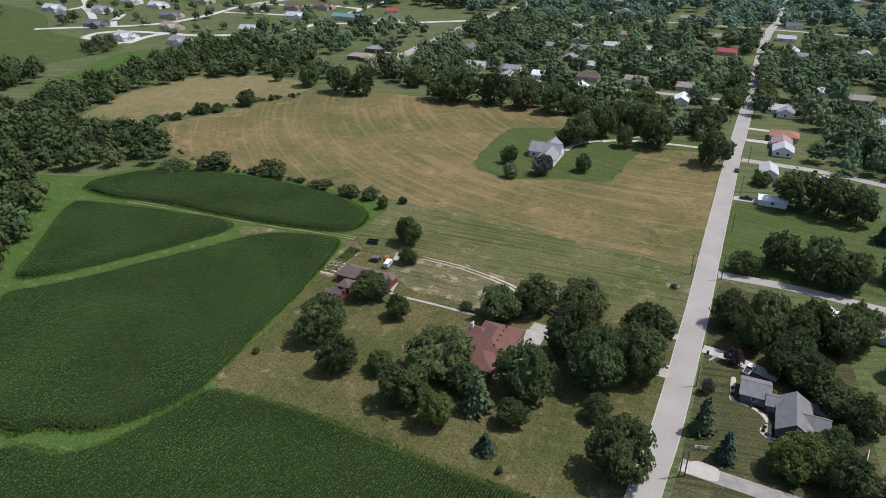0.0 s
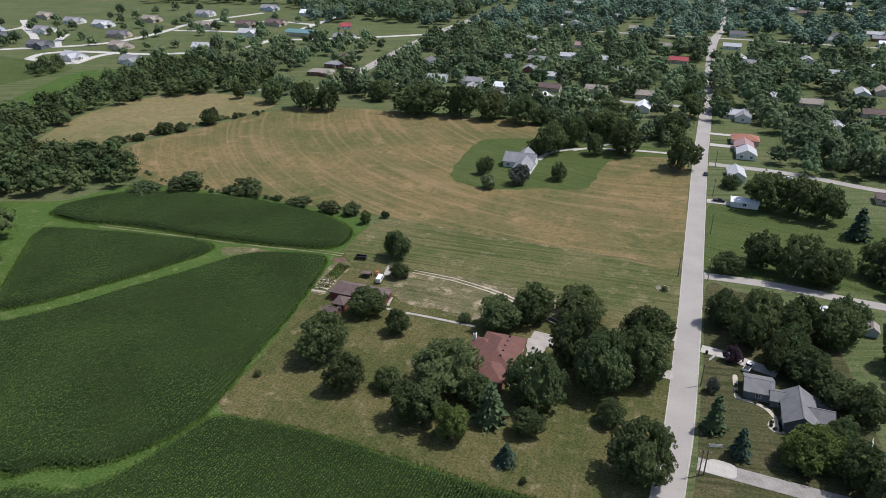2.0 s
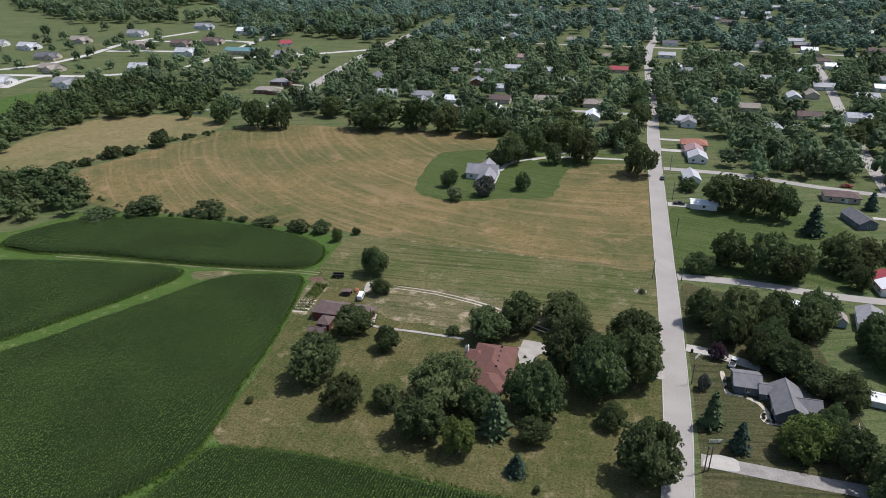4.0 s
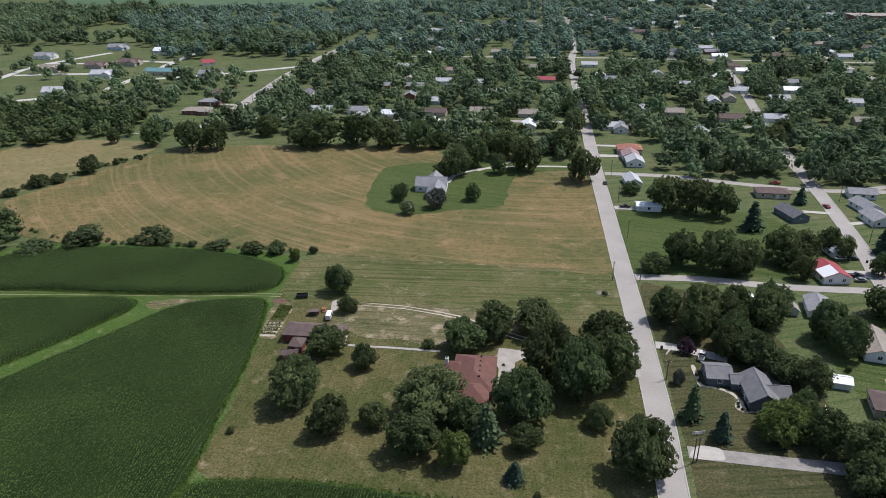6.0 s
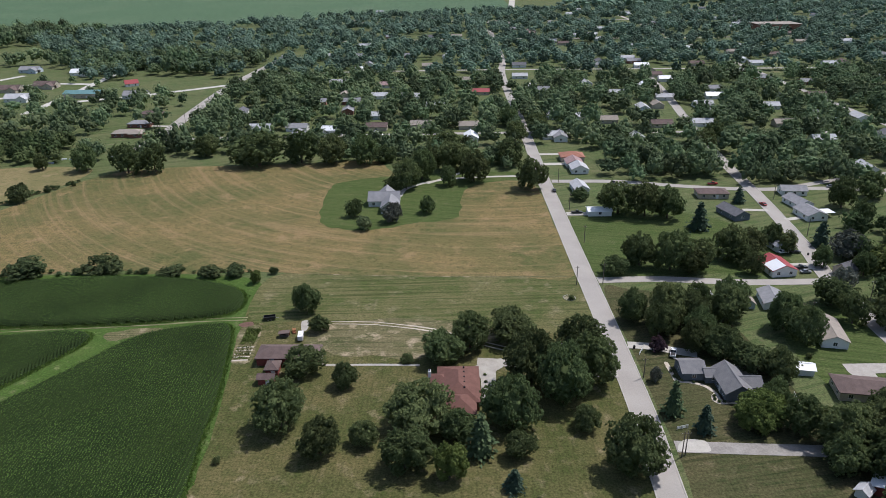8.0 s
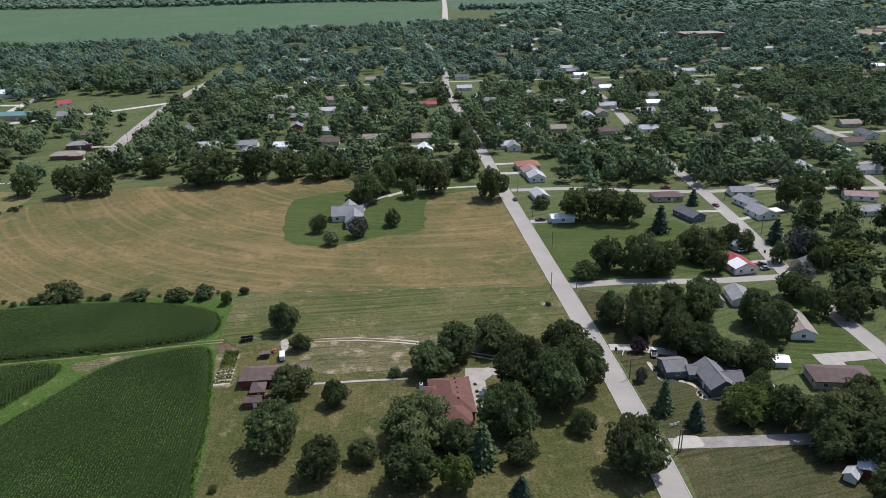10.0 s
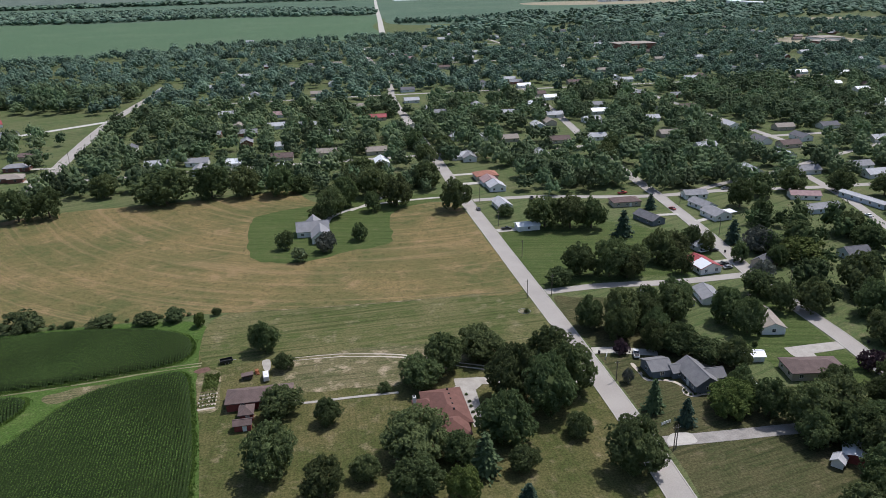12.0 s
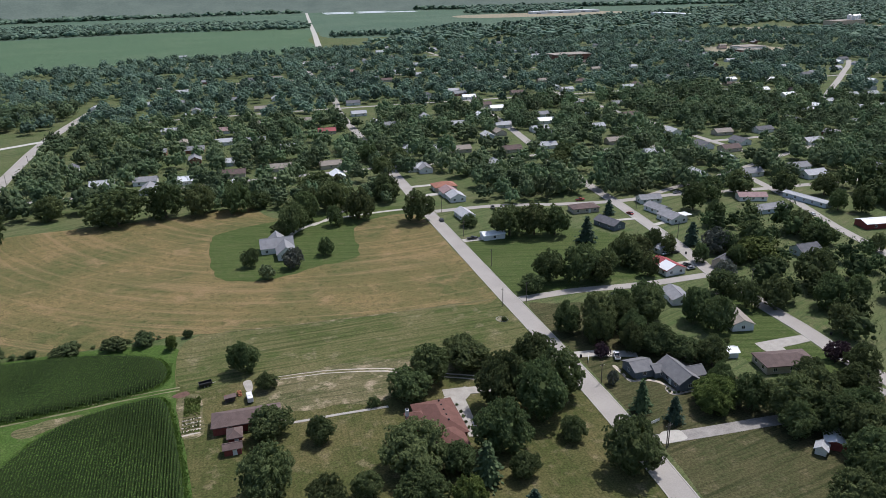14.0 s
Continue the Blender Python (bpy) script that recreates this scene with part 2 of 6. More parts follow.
# ---- mesh helpers ----
def np_mesh(name, verts, tris=None, quads=None, mat=None, smooth=False):
    """A mesh from arrays of corners, triangles and quads."""
    verts = np.asarray(verts, dtype=np.float32)
    tris = np.zeros((0, 3), int) if tris is None else np.asarray(tris, int)
    quads = np.zeros((0, 4), int) if quads is None else np.asarray(quads, int)
    data = bpy.data.meshes.new(name)
    data.vertices.add(len(verts))
    data.vertices.foreach_set("co", verts.ravel())
    loops = np.concatenate([tris.ravel(), quads.ravel()]).astype(np.int32)
    data.loops.add(len(loops))
    data.loops.foreach_set("vertex_index", loops)
    starts = np.concatenate([np.arange(len(tris)) * 3, 3 * len(tris) + np.arange(len(quads)) * quads.shape[1]]).astype(np.int32)
    data.polygons.add(len(starts))
    data.polygons.foreach_set("loop_start", starts)
    data.polygons.foreach_set("use_smooth", np.full(len(starts), smooth, dtype=bool))
    data.update(calc_edges=True)
    if mat:
        data.materials.append(mat)
    return data


def part(name, bm, mat, parent=None, label="", smooth=False):
    """Links a bmesh as one mesh object under a thing or part."""
    data = bpy.data.meshes.new(name)
    bm.to_mesh(data)
    bm.free()
    data.materials.append(mat)
    if smooth:
        data.polygons.foreach_set("use_smooth", np.ones(len(data.polygons), dtype=bool))
    ob = new(name, data)
    if parent:
        ob.parent = parent
    return tagged(ob, label)


def thing(name, x, y, turn=0.0, label="", category="", group="", z=0.0):
    ob = new(name)
    ob.matrix_basis = pose(x, y, z, 0, 0, turn)
    ob.empty_display_size = 0.5
    return tagged(ob, label, category, group)


def add_box(bm, x0, y0, z0, x1, y1, z1, bevel=0.0):
    """Adds a box between two corners, with its edges taken off if bevel is given."""
    made = bmesh.ops.create_cube(bm, size=1.0, matrix=Matrix.Translation(((x0 + x1) / 2, (y0 + y1) / 2, (z0 + z1) / 2))
                                 @ Matrix.Diagonal((x1 - x0, y1 - y0, z1 - z0, 1)))
    if bevel:
        edges = {e for v in made["verts"] for e in v.link_edges}
        bmesh.ops.bevel(bm, geom=list(edges), offset=bevel, segments=1, affect="EDGES")
    return made["verts"]


def box(x0, y0, z0, x1, y1, z1, bevel=0.0):
    bm = bmesh.new()
    add_box(bm, x0, y0, z0, x1, y1, z1, bevel)
    return bm


def add_rod(bm, a, b, r0, r1, sides=8):
    """Adds a tapered rod from a to b."""
    a, b = Vector(a), Vector(b)
    m = (b - a).to_track_quat("Z", "Y").to_matrix().to_4x4()
    m.translation = (a + b) / 2
    bmesh.ops.create_cone(bm, cap_ends=True, segments=sides, radius1=r0, radius2=r1, depth=(b - a).length, matrix=m)


def rounded(points, steps=6):
    """A smooth closed line through the points."""
    out, n = [], len(points)
    for i in range(n):
        p0, p1, p2, p3 = (np.array(points[(i + k) % n], float) for k in (-1, 0, 1, 2))
        for s in range(steps):
            t = s / steps
            out.append(0.5 * (2 * p1 + (p2 - p0) * t + (2 * p0 - 5 * p1 + 4 * p2 - p3) * t * t + (3 * p1 - p0 - 3 * p2 + p3) * t ** 3))
    return out


def patch(name, points, z, mat, label, category, soft=True, wobble=0.5):
    """A sheet of ground with an uneven outline, lying just above the sheet under it."""
    line = rounded(points) if soft else [np.array(p, float) for p in points]
    bm = bmesh.new()
    corners = []
    for p in line:
        off = noise.noise_vector(Vector((p[0] * 0.15, p[1] * 0.15, 3.0))) * wobble if soft else Vector((0, 0, 0))
        corners.append(bm.verts.new((p[0] + off[0], p[1] + off[1], z)))
    face = bm.faces.new(corners)
    if face.normal.z < 0:
        face.normal_flip()
    bmesh.ops.triangulate(bm, faces=[face])
    bmesh.ops.recalc_face_normals(bm, faces=bm.faces)
    for f in bm.faces:
        if f.normal.z < 0:
            f.normal_flip()
    return tagged(part(name, bm, mat), label, category, kind="structure")


def along(points, step=6.0):
    """A smooth open line through the points, with its left-hand normals."""
    pts = [np.array(p, float) for p in points]
    if len(pts) > 2:
        ends = [2 * pts[0] - pts[1], *pts, 2 * pts[-1] - pts[-2]]
        fine = []
        for p0, p1, p2, p3 in zip(ends, ends[1:], ends[2:], ends[3:]):
            count = max(2, int(np.linalg.norm(p2 - p1) / step))
            for s in range(count):
                t = s / count
                fine.append(0.5 * (2 * p1 + (p2 - p0) * t + (2 * p0 - 5 * p1 + 4 * p2 - p3) * t * t + (3 * p1 - p0 - 3 * p2 + p3) * t ** 3))
        pts = fine + [pts[-1]]
    pts = np.array(pts)
    way = np.gradient(pts, axis=0)
    way /= np.linalg.norm(way, axis=1)[:, None]
    return pts, np.stack([-way[:, 1], way[:, 0]], 1)


def strip(name, points, left, right, z, mat, depth=0.06, ragged=0.0):
    """A slab that follows a line, from `right` to `left` metres beside it, its top at z."""
    pts, side = along(points)
    rng = np.random.default_rng(len(pts))
    wob = rng.normal(0, ragged, (2, len(pts)))
    a, b = pts + side * (left + wob[0])[:, None], pts + side * (right + wob[1])[:, None]
    k = len(pts)
    rows = [np.c_[a, np.full(k, z - depth)], np.c_[a, np.full(k, z)], np.c_[b, np.full(k, z)], np.c_[b, np.full(k, z - depth)]]
    verts = np.concatenate(rows)
    quads = []
    for row in range(3):
        i = np.arange(k - 1) + row * k
        quads.append(np.stack([i, i + k, i + k + 1, i + 1], 1))
    return new(name, np_mesh(name, verts, None, np.concatenate(quads), mat))


def inside(px, py, poly):
    """Which points lie inside a polygon."""
    hit = np.zeros(np.shape(px), dtype=bool)
    n = len(poly)
    for i in range(n):
        (x0, y0), (x1, y1) = poly[i], poly[(i + 1) % n]
        if y0 == y1:
            continue
        cross = ((y0 > py) != (y1 > py)) & (px < (x1 - x0) * (py - y0) / (y1 - y0) + x0)
        hit ^= cross
    return hit


# ---- ground, fields and roads ----
FAR = 9000.0
bm = bmesh.new()
bmesh.ops.create_grid(bm, x_segments=60, y_segments=60, size=FAR)
tagged(part("ground", bm, M["town_grass"]), "green grass ground with drier patches", "ground", kind="structure")

CORN_WEST = [(-208, 121), (-203, 130), (-193, 142), (-183.5, 158), (-173, 174.5), (-163, 191), (-153.5, 198.3), (-142, 201.5), (-132.5, 203), (-128.5, 196), (-125, 176), (-122, 155), (-121, 140), (-119, 122), (-118.8, 108), (-124, 95.7), (-131.5, 87), (-142, 83), (-152, 78.5), (-190, 95)]
CORN_SOUTH = [(-114, 111.5), (-102, 114), (-83.5, 114.6), (-60, 112.6), (-39, 111.6), (-20, 111), (-5, 109), (-8, 60), (-60, 40), (-150, 42), (-145, 73), (-132, 77.5), (-124.5, 84), (-120, 94), (-117, 105)]
CORN_NORTH = [(-262, 202), (-257, 218), (-244, 231.5), (-217, 239.5), (-181, 242), (-155, 239), (-136, 231), (-130.5, 220), (-134, 210.5), (-152, 206), (-183, 203), (-219, 202), (-243, 198)]
CORN_MIDDLE = [(-216, 133), (-226, 147), (-237, 163), (-249, 181), (-247, 188.5), (-222, 194.5), (-200, 197), (-181, 198.5), (-176, 192), (-185.5, 172.5), (-196, 155.5), (-206, 140)]
HAY = [(-297, 278), (-281, 328), (-258, 383), (-235, 397), (-210, 401), (-185, 402), (-133, 406), (-99, 410), (-86, 385), (-60, 371), (-24, 367), (-7, 357), (-5, 300), (-5, 240.5), (-32, 240.6), (-75, 242), (-111, 244.5), (-134, 247), (-171, 246), (-195, 250), (-240, 245), (-267, 256)]
HAY_UPPER = [(-352, 281), (-367, 330), (-360, 375), (-332, 399), (-300, 404), (-270, 399), (-268, 375), (-278, 350), (-291, 325), (-303, 293), (-331, 270)]
LAWN_NORTH = [(-112, 368), (-119, 352), (-118.5, 326), (-115.3, 304), (-108.8, 296), (-95.5, 291.5), (-81, 295.5), (-70, 301), (-58, 303.5), (-50, 310), (-48, 324), (-47, 342), (-42, 356), (-28, 364), (-12, 371), (-8, 379), (-30, 383), (-72, 380)]

patch("verge", [(-300, 190), (-268, 214), (-258, 232), (-240, 244), (-180, 246), (-140, 243), (-128, 236), (-123, 222), (-123, 205), (-121, 180), (-118, 155), (-114, 132), (-110, 116), (-60, 116), (-6, 114), (20, 60), (-60, 20), (-170, 20), (-240, 110)], 0.02, M["verge"], "bright green grass between the corn fields", "grass")
patch("yard", [(-113, 114), (-117.5, 125), (-118.5, 140), (-121, 160), (-125, 190), (-127, 205), (-127, 238), (-110, 246), (-60, 244), (-4, 246), (-3.6, 180), (-3.4, 130), (-4, 95), (-60, 100)], 0.03, M["yard"], "dry mown yard grass with bare spots", "lawn", wobble=0.2)
patch("mown_field", [(-124, 206), (-127, 238), (-110, 247), (-60, 244), (-8, 247), (-5, 236), (-5, 200), (-30, 196), (-60, 204), (-100, 206)], 0.045, M["mown"], "mown grass with green and pale stripes", "field")
patch("straw_grass", [(-101, 187), (-100, 201), (-84, 206), (-60, 206), (-40, 201), (-34, 197), (-42, 189), (-60, 181), (-80, 181)], 0.052, M["straw"], "dry grass strewn with pale cut straw", "grass", wobble=2.0)
patch("weed_patch", [(-172, 197.5), (-165, 200), (-156, 202), (-153, 200.5), (-160, 196.5), (-167, 193)], 0.05, M["straw"], "weedy dry grass between the corn fields", "grass", wobble=1.5)
patch("hay_field", HAY, 0.06, M["hay"], "tan and green cut hay field with curved swaths", "field")
patch("hay_field_upper", HAY_UPPER, 0.06, M["hay_dry"], "dry tan hay field beside the woods", "field")
patch("lawn", LAWN_NORTH, 0.075, M["lawn"], "dark green lawn round the grey-roofed house", "lawn", wobble=1.6)
patch("olive_lawn", [(4, 96), (3.4, 130), (4.2, 180), (4.2, 228), (14, 228), (30, 222), (42, 200), (46, 160), (48, 140), (52, 112), (45, 92)], 0.03, M["olive"], "dry olive lawn round the grey house", "lawn", wobble=0.3)
patch("olive_lawn", [(58, 195), (84, 215), (85, 170), (80, 150), (60, 150), (56, 170)], 0.03, M["lawn"], "green lawn between the eastern houses", "lawn", wobble=0.4)
patch("olive_lawn", [(50, 88), (53, 112), (50, 128), (56, 130.2), (70, 131.5), (86, 134), (88, 120), (98, 88)], 0.035, M["olive"], "dry olive lawn beside the lane", "lawn", wobble=0.3)
patch("side_lawn", [(4.2, 242), (4.2, 305), (30, 320), (75, 300), (84, 244), (40, 241)], 0.03, M["lawn"], "dark green mown lawn by the street", "lawn", wobble=0.3)
patch("crop_west", [(-499, 337), (-485, 374), (-480, 434), (-538, 446), (-599, 462), (-712, 535), (-900, 540), (-900, 250), (-600, 250)], 0.03, M["lawn"], "far green crop field", "field")
patch("grass_wedge", [(-419, 297), (-412, 316), (-404, 372), (-420, 446), (-465, 425), (-440, 338)], 0.04, M["verge"], "bright green grass beside the creek woods", "grass")
patch("far_plain", [(-5200, 2400), (-1600, 2500), (-800, 2460), (150, 2300), (900, 2300), (2600, 3400), (5200, 3000), (5200, 5200), (-5200, 5200)], 0.05, M["far_crop_hazed"], "far plain of pale green fields", "field", wobble=3)
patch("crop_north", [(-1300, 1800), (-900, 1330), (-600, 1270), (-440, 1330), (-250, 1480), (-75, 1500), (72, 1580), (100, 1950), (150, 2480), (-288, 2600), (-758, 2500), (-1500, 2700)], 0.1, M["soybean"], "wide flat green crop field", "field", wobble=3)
patch("crop_north_far", [(-2600, 3000), (-1187, 3300), (-556, 3350), (-100, 3500), (300, 3700), (360, 4400), (-200, 4500), (-1400, 4300)], 0.1, M["far_crop_hazed"], "pale green crop field behind a tree belt", "field", wobble=3)
patch("crop_northeast", [(160, 2000), (420, 1980), (700, 2300), (1000, 2500), (900, 4300), (450, 4300), (230, 2700)], 0.1, M["far_crop_hazed"], "pale green fields beside the far road", "field", wobble=3)


def road(name, points, width, mat, label, kerb=True, z=0.1, category="road"):
    base = tagged(strip(name, points, width / 2, -width / 2, z, mat, 0.1), label, category, kind="structure")
    if kerb:
        for s in (1, -1):
            low, high = sorted((s * width / 2, s * (width / 2 + 0.32)))
            tagged(strip("kerb", points, high, low, z + 0.1, M["kerbstone"], 0.2, 0.03), "pale concrete kerb along the road", "kerb", kind="structure")
    return base


road("road_main", [(-5.5, 60), (-2.8, 118), (-1.1, 150), (-0.5, 205), (-0.7, 250), (-0.8, 305), (-0.9, 372), (0, 440), (1, 560), (2, 700), (5, 763), (11, 830), (14, 1000), (16, 1180)], 6.8, M["asphalt"], "straight worn pale grey street")
road("road_lane", [(3.6, 136), (18, 135), (36, 134), (58, 133), (84, 137)], 4.6, M["old_asphalt"], "narrow grey lane off the street", False, 0.09)
road("road_cross", [(3.4, 236), (28, 236.5), (58, 233), (92, 233)], 5.0, M["asphalt"], "short pale grey side street", False, 0.09)
road("road_east", [(92, 120), (88, 150), (90, 175), (91, 205), (93, 236), (98, 265), (103, 305), (107, 345), (110, 385), (117, 455), (124, 507), (133, 570), (140, 625), (146, 680), (160, 800)], 6.4, M["asphalt"], "pale grey street with kerbs")
road("road_north_cross", [(3.4, 364), (40, 362), (75, 352), (108, 346), (150, 346), (200, 338.5), (255, 335.2), (300, 333.8), (420, 334)], 5.4, M["asphalt"], "pale grey cross street", False, 0.085)
road("road_far_east", [(170, 180), (180, 225), (190, 270), (203, 312), (213, 360), (230, 450)], 5.5, M["asphalt"], "pale grey street", False, 0.095)
road("road_west", [(-260, 440), (-259, 500), (-262, 560), (-265, 650), (-263, 730), (-250, 900)], 8.5, M["asphalt"], "wide grey street with kerbs")
road("road_school", [(500, 606), (557, 658), (633, 725), (691, 778), (760, 840), (820, 900)], 7.0, M["asphalt"], "pale grey street towards the school", False, 0.088)
road("road_hill", [(133, 350), (160, 361), (197, 373), (252, 397), (320, 425)], 4.6, M["asphalt"], "narrow pale lane between gardens", False, 0.076)
road("road_country", [(78, 1500), (121, 1950), (145, 2200), (232, 3150), (398, 4920)], 14, M["concrete"], "straight pale country road", False, 0.2)
for order, line in enumerate(([(-546, 452), (-551, 474), (-532, 491), (-492, 498.5), (-463, 503), (-435, 519)],
             [(-690, 580), (-640, 545), (-590, 505), (-571, 501), (-547, 520), (-534, 544), (-530, 571), (-531, 607), (-538, 647), (-537, 682), (-510, 760)],
             [(-526, 617), (-494, 625), (-456, 631)], [(-537, 682), (-489, 689), (-457, 706), (-409, 701)], [(-545, 452), (-525, 449), (-496, 448)], [(-493, 449), (-499, 480), (-495, 497)],
             [(-732, 618), (-690, 580), (-692, 536)], [(-400, 560), (-401, 595), (-403, 645), (-408, 701), (-413, 761), (-420, 840)], [(-402, 600), (-330, 640), (-263, 690)], [(-564, 502), (-588, 525), (-612, 560)], [(-571, 501), (-600, 478), (-620, 462)])):
    road("road_subdivision", line, 7.5, M["new_concrete"], "pale concrete street among new houses", False, 0.08 + 0.004 * order)

# driveways, tracks and paths
tagged(strip("hay_row", [(-112, 244.6), (-80, 242.2), (-45, 240.6), (-8, 239.6)], 0.4, -0.4, 0.085, M["straw"], 0.04, 0.15), "thin pale row of cut hay at the field's edge", "hay", kind="structure")
for order, (name, line, width, mat, label) in enumerate((
    ("track", [(-232, 197), (-200, 200.2), (-168, 202.6), (-143, 205.4), (-126, 206.4)], 0.6, "rut", "worn wheel rut between the corn fields"),
    ("track", [(-232, 199), (-200, 202.2), (-168, 204.6), (-143, 207.4), (-126, 208.2)], 0.6, "rut", "worn wheel rut between the corn fields"),
    ("drive_wheel_track", [(-96, 203), (-80, 202), (-60, 197), (-48, 190), (-20, 176), (-4, 172)], 0.55, "gravel", "pale wheel rut across the yard"),
    ("drive_wheel_track", [(-96, 204.8), (-80, 203.8), (-60, 198.8), (-47, 191.8), (-19, 177.8), (-4, 174)], 0.55, "gravel", "pale wheel rut across the yard"),
    ("garden_path", [(-96, 184), (-95, 178), (-93, 176.5), (-80, 176.5), (-64, 176)], 1.1, "drive", "narrow concrete garden path"),
    ("driveway", [(-3.6, 170), (-14, 171), (-25, 174), (-38, 177), (-46, 178)], 4.0, "drive", "pale concrete driveway under the trees"),
    ("driveway", [(-3.6, 190), (-12, 190), (-20, 185)], 3.0, "drive", "pale driveway under the trees"),
    ("driveway", [(-42, 178), (-42.5, 168), (-43.5, 158)], 3.5, "drive", "pale concrete terrace beside the red-roofed house"),
    ("driveway", [(3.4, 187), (10, 186), (18, 183), (24, 181)], 4.2, "concrete", "pale concrete driveway"),
    ("driveway", [(3.2, 311), (13, 311)], 4.5, "concrete", "pale driveway beside the long shed"),
    ("driveway", [(-4, 374), (-25, 374), (-50, 371), (-68, 363), (-78, 352), (-80, 340)], 2.6, "concrete", "long curved pale driveway"),
    ("driveway", [(-66, 362), (-56, 372), (-44, 385), (-30, 400)], 2.2, "concrete", "pale driveway between the trees"),
    ("driveway", [(92, 247), (84, 247)], 6.0, "concrete", "pale concrete driveway"),
    ("driveway", [(105, 300), (118, 304)], 3.0, "concrete", "pale concrete driveway"),
    ("driveway", [(102, 313), (90, 314)], 3.0, "concrete", "pale concrete driveway"),
    ("driveway", [(3.4, 398), (18, 398)], 5.0, "concrete", "pale concrete driveway"),
    ("driveway", [(3.4, 420), (18, 420)], 4.0, "concrete", "pale concrete driveway"),
    ("driveway", [(-258, 475), (-272, 478)], 6.0, "concrete", "pale concrete driveway"),
    ("driveway", [(-260, 510), (-278, 512)], 4.0, "concrete", "pale concrete driveway"),
)):
    tagged(strip(name, line, width / 2, -width / 2, 0.11 + 0.004 * order, M[mat], 0.1, 0.12 if mat in ("gravel", "rut") else 0.02), label, "path", kind="structure")


# ---- corn ----
def corn_field(poly, turn, label, step=0.9, row=0.76):
    """Standing corn: rows of rounded ridges cut to the outline of the field, with leaves arching from each row."""
    rng = np.random.default_rng(int(abs(poly[0][0]) * 7))
    c, s = math.cos(radians(turn)), math.sin(radians(turn))
    line = [(p[0] * c + p[1] * s, -p[0] * s + p[1] * c) for p in rounded(poly, 4)]
    us, vs = [p[0] for p in line], [p[1] for p in line]
    rows = np.arange(min(vs), max(vs), row)
    v = np.concatenate([rows[:, None] + np.array([0.0, 0.2, 0.38, 0.56])], 1).ravel()
    u = np.arange(min(us), max(us), step)
    uu, vv = np.meshgrid(u, v)
    ok = inside(uu, vv, line)
    swell = 0.25 * np.sin(uu * 0.05) * np.cos(vv * 0.07)
    z = np.tile(np.array([2.1, 1.7, 0.5, 1.7]), len(rows))[:, None] + rng.normal(0, 0.13, uu.shape) + swell
    rim = ok.copy()
    rim[4:] &= ok[:-4]
    rim[:-4] &= ok[4:]
    rim[:, 1:] &= ok[:, :-1]
    rim[:, :-1] &= ok[:, 1:]
    deep = np.full(uu.shape, 9.0)
    for (x0, y0), (x1, y1) in zip(line, line[1:] + line[:1]):
        t = np.clip(((uu - x0) * (x1 - x0) + (vv - y0) * (y1 - y0)) / max((x1 - x0) ** 2 + (y1 - y0) ** 2, 1e-9), 0, 1)
        deep = np.minimum(deep, np.hypot(uu - x0 - t * (x1 - x0), vv - y0 - t * (y1 - y0)))
    inner = np.clip(deep / 2.2, 0, 1)
    z = inner * z + (1 - inner) * (0.1 + 1.2 * inner)
    number = np.full(ok.shape, -1)
    number[ok] = np.arange(ok.sum())
    a, b, d, e = number[:-1, :-1], number[:-1, 1:], number[1:, 1:], number[1:, :-1]
    good = (a >= 0) & (b >= 0) & (d >= 0) & (e >= 0)
    world = lambda p, q, r: np.stack([p * c - q * s, p * s + q * c, r], 1)
    verts = world(uu[ok], vv[ok], z[ok])
    quads = np.stack([a[good], b[good], d[good], e[good]], 1)
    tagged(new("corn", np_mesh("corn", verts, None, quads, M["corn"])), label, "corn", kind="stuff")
    tops = ok & (np.arange(len(v)) % 4 == 0)[:, None]
    pu, pv, pz = (np.repeat(k[tops], 5) for k in (uu, vv, z))
    n = len(pu)
    pu = pu + rng.uniform(-0.35, 0.35, n)
    pv = pv + rng.normal(0, 0.07, n)
    pz = pz + rng.uniform(0.05, 0.35, n)
    a = rng.uniform(0, 6.283, n)
    reach, wide = rng.uniform(0.28, 0.58, n), rng.uniform(0.09, 0.2, n)
    tip = world(pu + reach * np.cos(a), pv + 0.7 * reach * np.sin(a), pz - rng.uniform(0.0, 0.25, n))
    one = world(pu - wide * np.sin(a), pv + wide * np.cos(a), pz)
    two = world(pu + wide * np.sin(a), pv - wide * np.cos(a), pz + rng.uniform(-0.1, 0.1, n))
    verts = np.stack([tip, one, two], 1).reshape(-1, 3)
    data = np_mesh("corn_leaves", verts, np.arange(3 * n).reshape(-1, 3), None, M["corn_leaf"])
    vigour = 0.5 + 0.2 * np.sin(0.11 * verts[:, 0] + 2.1 * np.sin(0.07 * verts[:, 1])) + 0.2 * np.sin(0.16 * verts[:, 1] + 1.7 * np.sin(0.09 * verts[:, 0])) + rng.normal(0, 0.1, len(verts))
    data.attributes.new("tone", "FLOAT", "POINT").data.foreach_set("value", np.clip(vigour, 0, 1).astype(np.float32))
    tagged(new("corn_leaves", data), "arching green leaves along the corn rows", "corn", kind="stuff")


